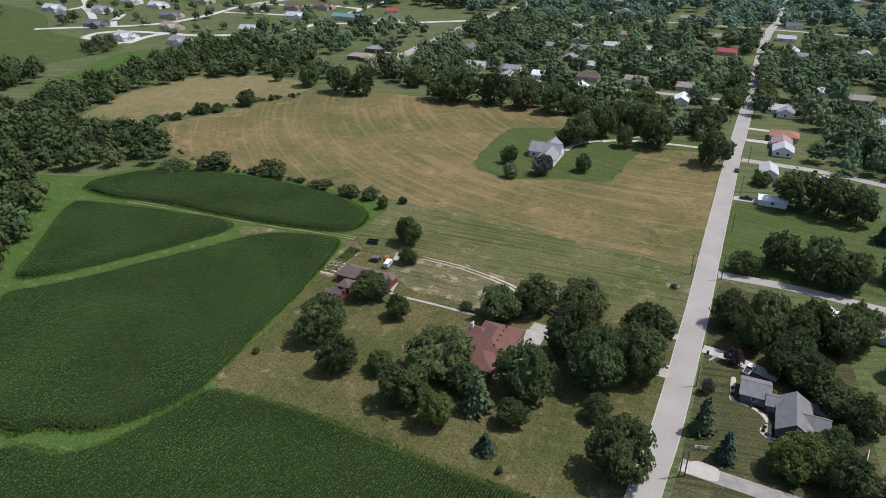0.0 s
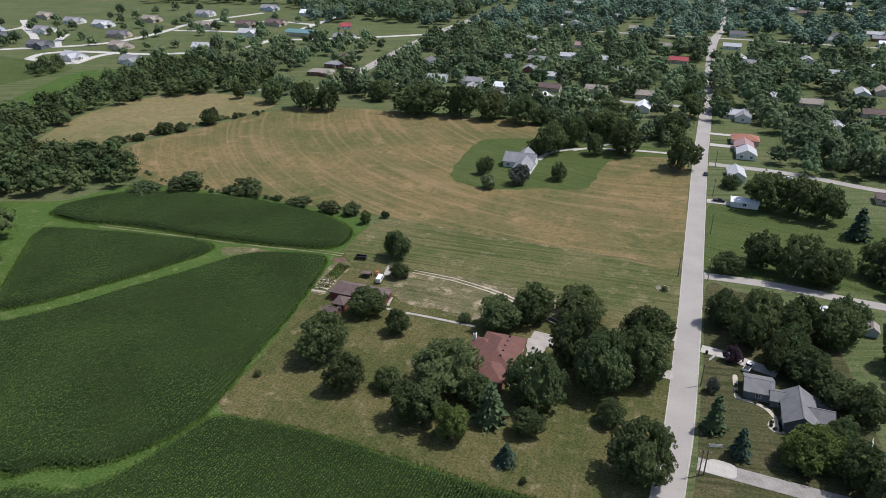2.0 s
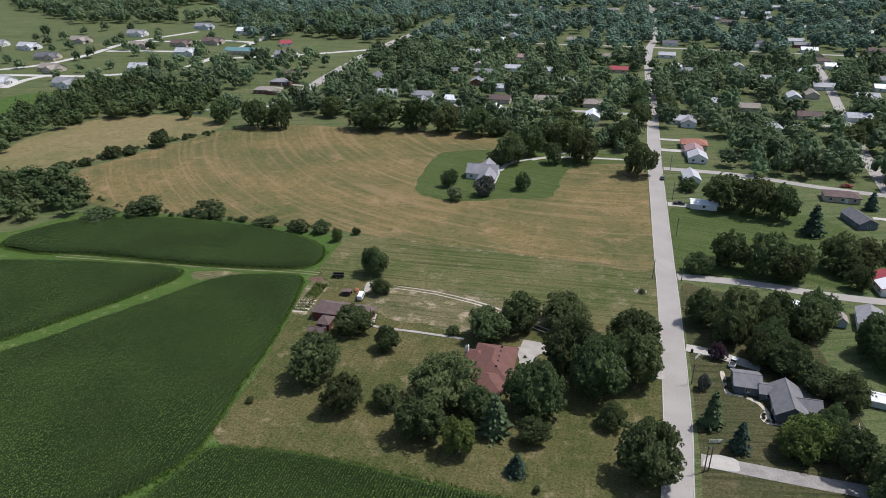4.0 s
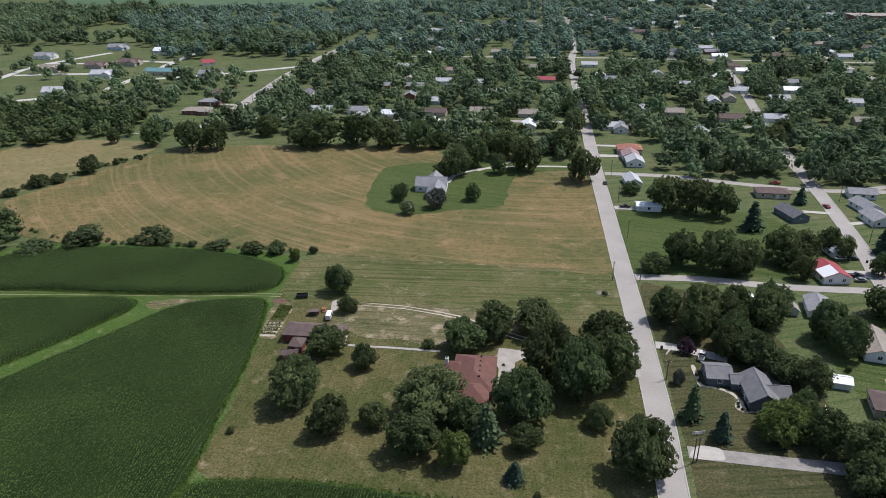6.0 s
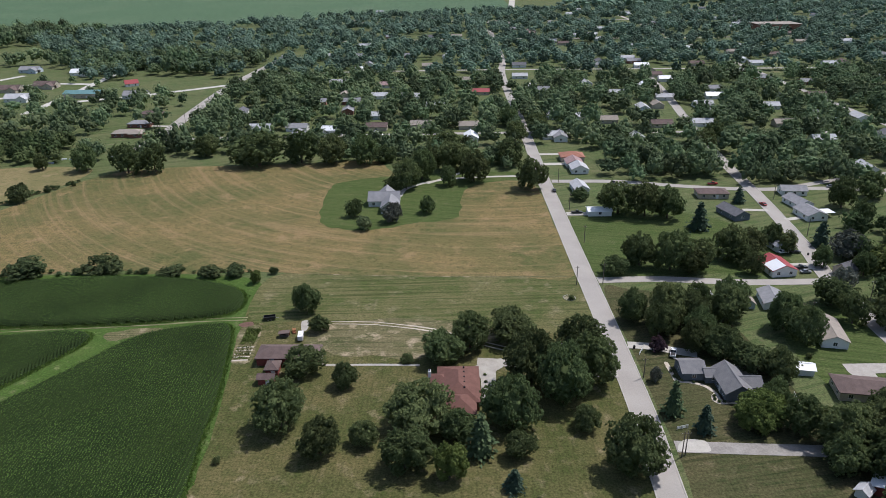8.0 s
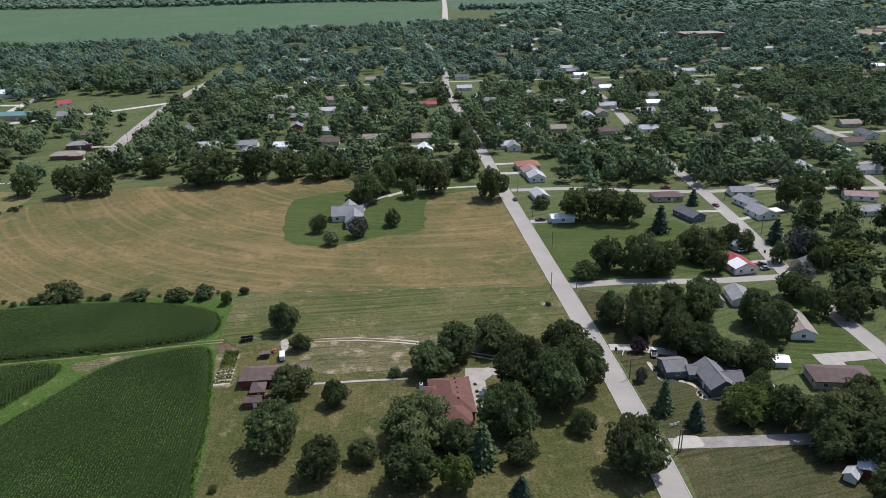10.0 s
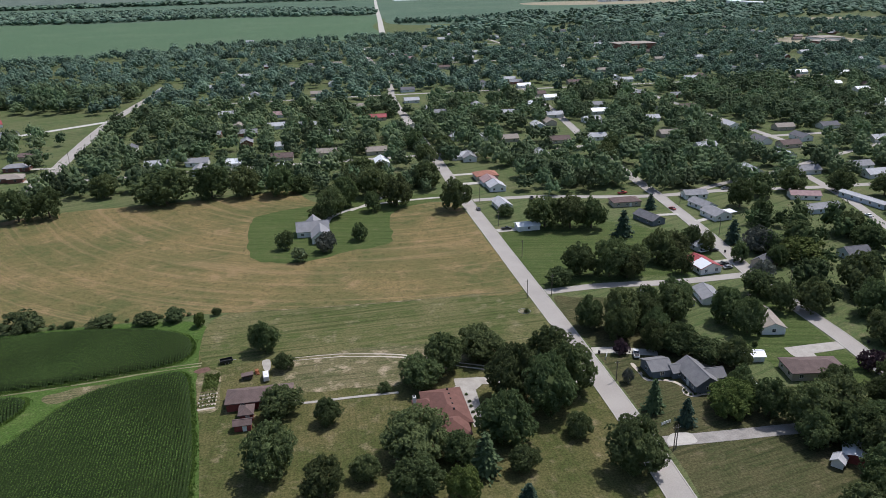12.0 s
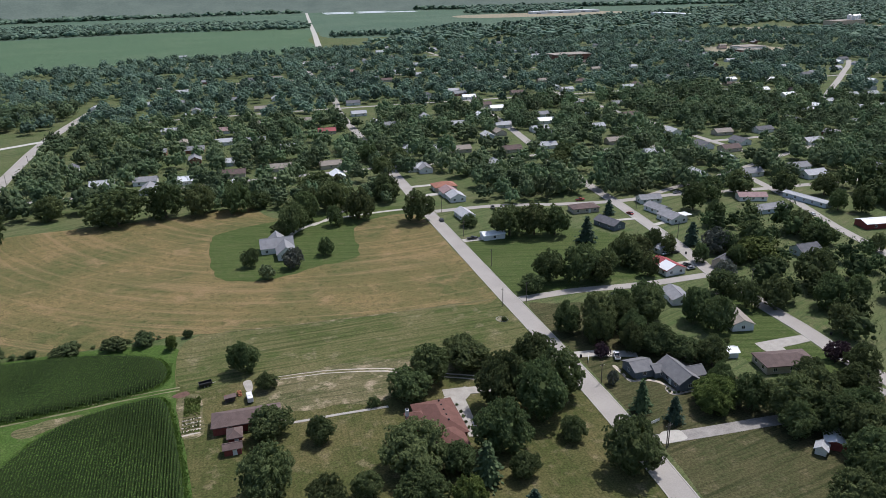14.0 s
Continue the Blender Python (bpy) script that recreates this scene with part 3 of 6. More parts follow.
def weed_edge(poly, label):
    """Tufts of tall grass and weeds along the outline of a field."""
    rng = np.random.default_rng(int(abs(poly[0][0])))
    line = np.array(rounded(poly, 8))
    way = np.roll(line, -1, 0) - line
    long = np.hypot(way[:, 0], way[:, 1])
    pick = rng.choice(len(line), int(long.sum() * 34), p=long / long.sum())
    spot = line[pick] + way[pick] * rng.uniform(0, 1, (len(pick), 1)) + rng.normal(0, 0.7, (len(pick), 2))
    n = len(pick)
    a = rng.uniform(0, 6.283, n)
    side = np.stack([np.cos(a), np.sin(a)], 1) * rng.uniform(0.12, 0.3, (n, 1))
    high = rng.uniform(0.2, 0.8, n)
    tip = np.c_[spot + rng.normal(0, 0.25, (n, 2)), high]
    verts = np.stack([np.c_[spot + side, 0.3 * high], np.c_[spot - side, 0.02 * high], tip], 1).reshape(-1, 3)
    tagged(new("weeds", np_mesh("weeds", verts, np.arange(3 * n).reshape(-1, 3), None, M["weed"])), label, "weeds", kind="stuff")


for outline in (CORN_WEST, CORN_SOUTH, CORN_NORTH, CORN_MIDDLE):
    weed_edge(outline, "tall green grass and weeds at the corn's edge")
corn_field(CORN_WEST, 92, "tall green standing corn in straight rows")
corn_field(CORN_SOUTH, 88, "tall green standing corn in straight rows")
corn_field(CORN_NORTH, 84, "tall green standing corn in straight rows")
corn_field(CORN_MIDDLE, 100, "tall green standing corn in straight rows")

# ---- trees ----
def ico_arrays(divisions):
    bm = bmesh.new()
    bmesh.ops.create_icosphere(bm, subdivisions=divisions, radius=1.0)
    v = np.array([p.co[:] for p in bm.verts])
    f = np.array([[p.index for p in face.verts] for face in bm.faces])
    bm.free()
    return v, f


ICO = {1: ico_arrays(1), 2: ico_arrays(2)}


def unit(v):
    return v / np.linalg.norm(v, axis=1)[:, None]


def crown_arrays(seed, boughs, clumps, sprays, size, core=1, taper=0.2, low=0.04, unrest=0.55, tidy=0.55):
    """A broad crown one unit in radius and in height: boughs bear clumps, and each clump is a tuft of small leaf sprays.
    It is shaped two units high, as such trees are, and then brought to one unit, so that sprays keep their shape on the tree."""
    rng = np.random.default_rng(seed)
    i = np.arange(boughs)
    up = 1 - 1.66 * (i + 0.5) / boughs
    turn = i * 2.39996 + rng.uniform(0, 0.9, boughs)
    flat = np.sqrt(1 - up ** 2)
    way = np.stack([flat * np.cos(turn), flat * np.sin(turn), up], 1)
    few = boughs < 10
    reach = rng.uniform(0.44, 0.66, (boughs, 1)) if few else rng.uniform(0.56, 0.86, (boughs, 1))
    wide = rng.uniform(0.34, 0.5, boughs) if few else rng.uniform(0.17, 0.34, boughs) * (46 / boughs) ** 0.38
    heart = way * reach
    cv, cf = ICO[core]
    verts, tris = [], []
    for k in range(boughs):
        verts.append(heart[k] + cv * (0.68 * wide[k] * rng.uniform(0.68, 1.2, (len(cv), 1))))
        tris.append(cf + k * len(cv))
    verts.append(cv * rng.uniform(0.42, 0.66, (len(cv), 1)))
    tris.append(cf + boughs * len(cv))
    count = len(cv) * (boughs + 1)
    spot = np.zeros((0, 3))
    if sprays:
        pick = rng.choice(boughs, clumps * 3, p=wide ** 2 / (wide ** 2).sum())
        out = unit(unit(rng.normal(0, 1, (len(pick), 3))) + way[pick] * 0.75 + np.array([0, 0, 0.2]))
        far = np.where(rng.uniform(0, 1, len(pick)) < 0.16, rng.uniform(1.1, 1.34, len(pick)), rng.uniform(0.8, 1.06, len(pick)))
        tuft = heart[pick] + out * (wide[pick] * far)[:, None]
        gap = np.linalg.norm(tuft[:, None] - heart[None], axis=2) / wide[None]
        keep = np.flatnonzero(gap.min(1) > 0.72)[:clumps]
        tuft, out = tuft[keep], out[keep]
        plump = rng.uniform(0.7, 1.35, len(tuft)) * 1.5 / math.sqrt(clumps)
        pick = rng.integers(0, len(tuft), sprays)
        leafward = unit(unit(rng.normal(0, 1, (sprays, 3))) + out[pick] * tidy + np.array([0, 0, 0.3]))
        spot = tuft[pick] + leafward * (plump[pick] * rng.uniform(0.55, 1.08, sprays))[:, None]
        face = unit(leafward + unit(spot) * (tidy - 0.55) + rng.normal(0, unrest, spot.shape))
        side = unit(np.cross(face, rng.normal(0, 1, spot.shape)))
        cross = np.cross(face, side)
        half = size * rng.uniform(0.6, 1.35, (len(spot), 1))
        ring = np.stack([spot + side * half, spot + cross * half * 0.8 - side * half * 0.5, spot - cross * half * 0.8 - side * half * 0.6], 1)
        verts.append(ring.reshape(-1, 3))
    leaves = count + np.arange(len(spot) * 3).reshape(-1, 3)
    verts = np.concatenate(verts)
    bend = rng.uniform(0, 6.28, 4)
    around = np.arctan2(verts[:, 1], verts[:, 0])
    verts[:, :2] *= (1 + 0.1 * np.sin(2 * around + bend[0]) + 0.07 * np.sin(3 * around + bend[1] + 2 * verts[:, 2]))[:, None]
    verts[:, 0] += 0.08 * np.sin(2.4 * verts[:, 2] + bend[2])
    verts[:, 1] += 0.08 * np.sin(2.4 * verts[:, 2] + bend[3])
    verts[:, :2] *= 1 - taper * np.clip(verts[:, 2:3], 0, 1)
    verts[:, :2] /= np.percentile(np.hypot(verts[:, 0], verts[:, 1]), 93)
    z0, z1 = np.percentile(verts[:, 2], [0.5, 99.7])
    verts[:, 2] = low + (verts[:, 2] - z0) / (z1 - z0) * (1 - low)
    foot = np.clip(verts[:, 2:3] / 0.38, 0, 1)
    verts[:, :2] *= 0.74 + 0.26 * foot * (2 - foot)
    return verts, np.concatenate(tris), leaves


def spruce_arrays(seed, whorls=15, arms=11, sprays=9):
    """A spruce one unit in radius and height: drooping arms in whorls, each a fan of needle sprays."""
    rng = np.random.default_rng(seed)
    ring, solid = [], []
    for k in range(whorls):
        z = 0.06 + 0.9 * (k / whorls) ** 0.95
        reach = (1 - (k / whorls) ** 1.15) * 1.0 + 0.05
        for arm in range(max(5, int(arms * (0.5 + reach / 2)))):
            turn = rng.uniform(0, 2 * np.pi)
            long = reach * rng.uniform(0.7, 1.08)
            for j in range(sprays):
                r = long * (j + 0.6) / sprays
                p = np.array([r * np.cos(turn), r * np.sin(turn), z - 0.10 * (r / 1.0) ** 1.4 + rng.normal(0, 0.008)])
                p[:2] += rng.normal(0, 0.05, 2)
                a = np.array([np.cos(turn), np.sin(turn), -0.12]) * 0.13
                b = np.array([-np.sin(turn), np.cos(turn), rng.normal(0, 0.25)]) * rng.uniform(0.06, 0.11)
                ring.append([p + a, p + b, p - a * 0.8, p - b])
    ring = np.array(ring)
    count = len(ring) * 4
    sides = 10
    lean = np.arange(sides) * 2 * np.pi / sides
    body = np.concatenate([np.stack([0.6 * np.cos(lean), 0.6 * np.sin(lean), np.full(sides, 0.08)], 1), [[0, 0, 0.93]]])
    tris = np.array([[i, (i + 1) % sides, sides] for i in range(sides)])
    verts = np.concatenate([body, ring.reshape(-1, 3)])
    return verts, tris, len(body) + np.arange(count).reshape(-1, 4)


def trunk_mesh(seed):
    """A tapered trunk with limbs, one unit high."""
    rng = np.random.default_rng(seed)
    bm = bmesh.new()
    lean = Vector((rng.normal(0, 0.03), rng.normal(0, 0.03), 0.42))
    add_rod(bm, (0, 0, -0.02), lean * 0.5, 0.062, 0.045)
    add_rod(bm, lean * 0.49, lean * 1.5, 0.045, 0.02)
    for k in range(5):
        turn = k * 1.256 + rng.uniform(0, 0.6)
        start = lean * rng.uniform(0.55, 1.0)
        tip = start + Vector((math.cos(turn) * 0.5, math.sin(turn) * 0.5, rng.uniform(0.12, 0.26)))
        add_rod(bm, start, tip, 0.026, 0.008, 6)
    data = bpy.data.meshes.new("trunk")
    bm.to_mesh(data)
    bm.free()
    data.materials.append(M["bark"])
    return data


CROWNS = {
    "near": [np_mesh("crown", *crown_arrays(s, 52, 900, 11500, 0.037, 1, tp, 0.06, 0.7), M["leaf"]) for s, tp in ((1, 0.0), (2, 0.12), (3, 0.2), (4, 0.05), (5, 0.15))],
    "mid": [np_mesh("crown", *crown_arrays(s, 38, 420, 5000, 0.052, 1, tp, 0.05, 0.65), M["leaf"]) for s, tp in ((11, 0.0), (12, 0.12), (13, 0.2), (14, 0.05), (15, 0.1))],
    "bush": [np_mesh("crown", *crown_arrays(s, 22, 170, 2600, 0.08, 1, 0.1, 0.0, 0.65), M["leaf"]) for s in (21, 22, 23)],
    "spruce": [np_mesh("crown", *spruce_arrays(s), M["needle"]) for s in (31, 32)],
}
TRUNKS = [trunk_mesh(s) for s in (1, 2, 3)]
tree_rng = random.Random(4)


def tree(x, y, r, h, kind="near", leaf="", label="", name="tree", category="tree"):
    """One tree: a trunk with limbs and a crown of leaf sprays."""
    if kind != "spruce" and h > 2.1 * r + 1.5:
        r, h = r * 1.04, 2.1 * r + 1.5
    base = thing(name, x, y, tree_rng.uniform(0, 360), label or "broad green leafy tree standing on grass", category)
    base.scale = (r, r * tree_rng.uniform(0.92, 1.08), h)
    crown = new("crown", tree_rng.choice(CROWNS[kind]))
    crown.parent = base
    if leaf:
        crown.material_slots[0].link = "OBJECT"
        crown.material_slots[0].material = M[leaf]
    stem = new("trunk", tree_rng.choice(TRUNKS))
    stem.parent = base
    if kind in ("spruce", "bush"):
        stem.scale = (0.7, 0.7, 0.6)
    return base


YARD_TREES = [(-101, 146, 7.1, 14), (-88, 134, 5.1, 11), (-99, 172, 5.5, 9), (-86, 165, 3.7, 8), (-106, 212, 4.3, 15), (-99, 198, 3.1, 6), (-57, 179, 6.3, 10), (-48, 186, 6.7, 13), (-34, 193, 7.9, 10), (-13, 185, 6.9, 12), (-30, 166, 7.2, 17), (-22, 158, 7.2, 18), (-13, 166, 6.6, 16), (-62, 146, 8.6, 12), (-66, 129, 6.3, 11), (-77, 138, 3.7, 7), (-53, 140, 4.5, 9), (-38, 146, 7.2, 15), (-37, 133, 3.8, 7), (-18, 144, 3.6, 7), (-8.6, 128, 7.0, 14)]
EAST_LOT_TREES = [(19, 200, 6.5, 18), (28, 200, 4.9, 17), (9, 204, 4.7, 12), (23, 183, 4.3, 13), (31, 180, 5.9, 10), (36, 152, 4.2, 10), (44, 209, 5.8, 13)]
EAST_ROW_TREES = [(11, 242, 5.0, 8), (23, 250, 7.3, 15), (34, 245, 7.7, 18), (45, 245, 5.5, 17), (41, 242, 6.6, 12), (28, 311, 9.4, 17), (40, 307, 7.3, 19), (50, 304, 6.6, 22), (13, 332, 4.6, 7), (61, 256, 6.8, 15), (72, 262, 7.0, 11), (64, 250, 5.0, 9), (65, 241, 4.0, 10), (84, 268, 4.1, 12), (88, 262, 3.8, 12), (32, 208, 4.8, 16), (41, 202, 5.7, 15), (58, 197, 5.5, 16), (61, 187, 5.3, 15)]
EAST_FAR_TREES = [(139, 316, 7.0, 17), (162, 331, 7.4, 14), (136, 292, 5.2, 15), (184, 335, 8.1, 15), (136, 264, 6.1, 11), (165, 265, 7.3, 13), (159, 247, 7.4, 12), (83, 214, 6.5, 11), (83, 200, 4.9, 12), (94, 197, 6.3, 14), (124, 210, 8.1, 16), (112, 190, 6.5, 14), (124, 189, 4.9, 16), (101, 171, 5.5, 11), (210, 328, 7.1, 14), (227, 315, 6.9, 15), (211, 288, 4.9, 13), (220, 281, 5.8, 15), (178, 231, 3.6, 12)]
SOUTHEAST_TREES = [(38, 141, 4.8, 14), (37, 173, 6.6, 9), (43, 166, 5.1, 12), (45.5, 134.5, 7.2, 15), (56, 135.5, 7.4, 14), (73, 137, 6.6, 11), (54, 115.5, 6.4, 14), (85, 147, 5.6, 11), (39, 99, 5.2, 15), (33, 97, 6.2, 11), (47, 106, 7.0, 14), (15, 193, 5.0, 13), (27, 189, 5.0, 13), (64, 146, 5.0, 10), (60, 124, 6.5, 13), (51, 123.5, 6.5, 13), (42, 127, 5.0, 11)]
HAY_EDGE_BUSHES = [(-224, 244, 8.6, 8), (-194, 247, 7.4, 8), (-166, 245, 5.9, 4), (-150, 243, 4.8, 5), (-140, 244, 3.9, 5), (-125, 245, 1.7, 3), (-240, 234, 8.0, 5), (-279, 338, 5.5, 10), (-292, 313, 4.5, 7), (-287, 321, 4.4, 5), (-305, 287, 6.4, 4), (-273, 354, 1.8, 4), (-264, 365, 1.4, 3), (-298, 298, 3.5, 4), (-178, 247, 2.2, 2.5), (-205, 247, 2.5, 2.5)]
HAY_NORTH_TREES = [(-243, 388, 9.1, 21), (-228, 390, 7.2, 21), (-208, 424, 7.2, 17), (-169, 402, 14.4, 24), (-144, 406, 10.2, 25), (-125, 405, 8.7, 22), (-105, 402, 8.8, 22), (-272, 394, 7.5, 20), (-299, 397, 3.9, 17), (-64, 394, 6.3, 17), (-92, 406, 6.7, 13), (-56, 423, 10.0, 18), (-42, 429, 5.0, 13), (-51, 387, 9.7, 21), (-17, 399, 8.5, 18), (-9, 452, 7.5, 17), (8.5, 474, 7.5, 17), (-8.5, 500, 7.5, 17), (110.5, 428, 7.5, 16), (122.5, 446, 7.5, 17)]
HOUSE_NORTH_TREES = [(-100, 310, 4.1, 11), (-65, 314, 4.0, 11), (-54, 358, 4.4, 14), (-40, 364, 8.4, 22), (-10, 349, 8.4, 22), (-77, 352, 7.3, 24), (-69, 369, 7.5, 26), (-85, 349, 4.4, 9)]

for x, y, r, h in YARD_TREES + EAST_LOT_TREES:
    tree(x, y, r * 1.08, h * 1.04)
for row in EAST_ROW_TREES + SOUTHEAST_TREES:
    tree(row[0], row[1], row[2] * 1.06, row[3] * 0.96, kind="near" if row[1] < 215 else "mid")
for x, y, r, h in EAST_FAR_TREES:
    tree(x, y, r * 1.06, h * 0.96, kind="mid")
for x, y, r, h in HAY_NORTH_TREES + HOUSE_NORTH_TREES:
    tree(x, y + 0.05 * h, r * 1.06, h * 0.84, kind="mid")
for row in HAY_EDGE_BUSHES:
    tree(*row, kind="bush", leaf="leaf_hedge", label="rounded green bush at the field's edge", name="bush", category="bush")
tree(-130, 237, 2.4, 5.5, "bush", "leaf_bright", "small bright green tree at the corn's end")
tree(-55, 125, 4.2, 12, "near", "leaf_feather", "light yellow-green feathery tree")
tree(30, 146, 6.5, 9, "near", "leaf_bright", "light green spreading tree beside the grey house")
tree(26, 143, 5.2, 9, "near", "leaf_bright", "light green spreading tree beside the grey house")
tree(-81, 303, 5.2, 9.5, "mid", "leaf_grey", "grey-green round tree before the white house")
tree(95, 247, 4.0, 9, "mid")
tree(107.5, 238, 4.5, 10, "mid")
tree(95, 229, 4.6, 8, "mid", "leaf_grey", "thin spreading grey-green tree")
tree(121, 240, 10.0, 11, "mid", "leaf_bright", "light green spreading trees")
tree(111, 256, 7.9, 12, "mid", "leaf_grey", "silvery grey-green broad tree")
tree(6.5, 166, 1.8, 6, "bush", "leaf_grey", "thin grey-green young tree")
tree(12, 183.5, 2.8, 5, "bush", "leaf_plum", "small round purple-leaved tree")
tree(84, 156, 3.6, 7, "bush", "leaf_plum", "small round purple-leaved tree")
tree(-93.5, 293, 3.7, 7, "bush", "leaf_pale", "pale drooping willow bush", "bush", "bush")
for x, y, r, h, leaf, label in ((-47, 134, 4.9, 13, "needle_blue", "grey-green spruce with drooping arms"), (-39.5, 121, 3.1, 6, "needle", "small dark green spruce"), (7, 150, 3.7, 11.5, "needle_blue", "blue-green spruce by the street"), (13, 142, 3.3, 9, "needle", "dark green conical spruce"), (60, 289, 5.7, 14, "needle", "dark green conical spruce"), (92, 325, 3.8, 9, "needle", "dark green conical spruce"), (106, 269, 5.3, 12, "needle", "dark green conical spruce")):
    tree(x, y, r, h, "spruce", leaf, label)
for x, y, r, h in ((-114, 131, 1.1, 2.2), (-34, 116, 1.0, 1.8), (-9.5, 220, 1.3, 1.8), (-68, 178, 2.2, 3.0), (58, 178, 1.2, 2.0)):
    tree(x, y, r, h, "bush", "", "small low shrub in the grass", "shrub", "shrub")


# ---- woods and the wooded town, too many trees to count ----
def woods(name, trees, seed, detail, label, leaf="woods"):
    """Many trees joined into one: rows of x, y, radius, height."""
    stock = [crown_arrays(seed * 10 + k, *detail, 1, 0.04 * k, 0.07, 0.3, 1.4) for k in range(6)]
    rng = np.random.default_rng(seed)
    verts, tris, quads, tones, count = [], [], [], [], 0
    for x, y, r, h in trees:
        v, f, q = stock[rng.integers(6)]
        a = rng.uniform(0, 6.283)
        c, s = math.cos(a), math.sin(a)
        moved = np.stack([(v[:, 0] * c - v[:, 1] * s) * r + x, (v[:, 0] * s + v[:, 1] * c) * r + y, v[:, 2] * h], 1)
        verts.append(moved)
        tris.append(f + count)
        quads.append(q + count)
        tones.append(np.full(len(v), rng.uniform()))
        count += len(v)
    data = np_mesh(name, np.concatenate(verts), np.concatenate(tris), np.concatenate(quads), M[leaf])
    data.attributes.new("tone", "FLOAT", "POINT").data.foreach_set("value", np.concatenate(tones).astype(np.float32))
    return tagged(new(name, data), label, "trees", kind="stuff")


def scatter(poly, gap, low, high, seed, clear=(), tall=1.9, glades=None):
    """Places for trees inside an outline, no nearer than `gap` to each other, off the places in `clear` (x, y, radius)."""
    rng = np.random.default_rng(seed)
    xs, ys = [p[0] for p in poly], [p[1] for p in poly]
    gx, gy = np.meshgrid(np.arange(min(xs), max(xs), gap), np.arange(min(ys), max(ys), gap))
    px = gx.ravel() + rng.uniform(-0.33, 0.33, gx.size) * gap
    py = gy.ravel() + rng.uniform(-0.42, 0.42, gx.size) * gap
    ok = inside(px, py, poly)
    for cx, cy, cr in clear:
        ok &= (px - cx) ** 2 + (py - cy) ** 2 > cr * cr
    px, py = px[ok], py[ok]
    if glades:
        open_sky = np.array([noise.noise(Vector((x / glades, y / glades, seed))) for x, y in zip(px, py)]) > 0.27
        px, py = px[~open_sky], py[~open_sky]
    r = rng.uniform(low, high, len(px))
    return [(x, y, a, a * tall * b) for x, y, a, b in zip(px, py, r, rng.uniform(0.85, 1.2, len(px)))]


def off_road(rows, roads):
    """Drops the trees that stand in a road: roads are (points, half width)."""
    keep = []
    lines = [(along(points, 15.0)[0], half) for points, half in roads]
    for row in rows:
        if all(np.hypot(pts[:, 0] - row[0], pts[:, 1] - row[1]).min() > half + 0.45 * row[2] for pts, half in lines):
            keep.append(row)
    return keep

# ---- houses ----
def roofing(name, low, high):
    return surface(name, low, high, 0.5, 0.9, bump=0.25, bump_scale=6, fine=5.0)


M.update({
    "roof_red": roofing("red_brown_shingle", (0.122, 0.06, 0.048), (0.172, 0.086, 0.07)),
    "roof_grey": roofing("grey_shingle", (0.2, 0.2, 0.21), (0.28, 0.28, 0.29)),
    "roof_slate": roofing("slate_grey_shingle", (0.135, 0.135, 0.142), (0.2, 0.197, 0.2)),
    "roof_dark": roofing("dark_grey_shingle", (0.1, 0.1, 0.11), (0.15, 0.15, 0.16)),
    "roof_brown": roofing("brown_shingle", (0.1, 0.072, 0.066), (0.155, 0.112, 0.102)),
    "roof_tan": roofing("tan_shingle", (0.24, 0.21, 0.18), (0.32, 0.28, 0.24)),
    "roof_pink": roofing("faded_pink_shingle", (0.26, 0.17, 0.17), (0.36, 0.25, 0.24)),
    "roof_orange": roofing("orange_red_shingle", (0.27, 0.12, 0.085), (0.36, 0.17, 0.12)),
    "roof_pale": roofing("pale_grey_shingle", (0.36, 0.365, 0.38), (0.48, 0.485, 0.5)),
    "roof_teal": surface("teal_metal_roof", (0.1, 0.2, 0.2), (0.14, 0.26, 0.26), 0.5, 0.5),
    "roof_scarlet": surface("red_metal_roof", (0.27, 0.045, 0.05), (0.34, 0.065, 0.07), 0.5, 0.5),
    "metal_white": surface("white_sheet_metal", (0.68, 0.7, 0.72), (0.78, 0.79, 0.8), 0.4, 0.45),
    "siding_white": surface("white_siding", (0.66, 0.66, 0.64), (0.76, 0.76, 0.74), 0.6, 0.7, bump=0.2),
    "siding_blue": surface("pale_blue_siding", (0.42, 0.48, 0.55), (0.52, 0.58, 0.64), 0.6, 0.7, bump=0.2),
    "siding_grey": surface("slate_grey_siding", (0.11, 0.13, 0.15), (0.16, 0.18, 0.2), 0.6, 0.75, bump=0.2),
    "siding_tan": surface("tan_siding", (0.4, 0.35, 0.28), (0.5, 0.44, 0.36), 0.6, 0.75, bump=0.2),
    "brick": surface("red_brown_brick", (0.17, 0.075, 0.055), (0.28, 0.13, 0.1), 1.5, 0.9, bump=0.4),
    "barn_red": surface("red_barn_boards", (0.17, 0.04, 0.035), (0.25, 0.065, 0.055), 1.0, 0.85, bump=0.3),
    "trim": surface("white_trim", (0.68, 0.68, 0.66), (0.78, 0.78, 0.76), 1.0, 0.6),
    "dark": surface("dark_opening", (0.015, 0.015, 0.017), (0.03, 0.03, 0.033), 1.0, 0.6),
    "glass": surface("window_glass", (0.02, 0.025, 0.03), (0.035, 0.04, 0.05), 0.3, 0.08, spec=0.6),
    "rubber": surface("black_rubber", (0.015, 0.015, 0.015), (0.03, 0.03, 0.03), 3.0, 0.8),
    "steel": surface("grey_steel", (0.3, 0.3, 0.31), (0.42, 0.42, 0.43), 3.0, 0.4, metal=0.8),
    "pole_wood": surface("weathered_pole", (0.1, 0.085, 0.07), (0.18, 0.155, 0.13), 2.0, 0.9, bump=0.4),
})
HOUSE_SPOTS = []


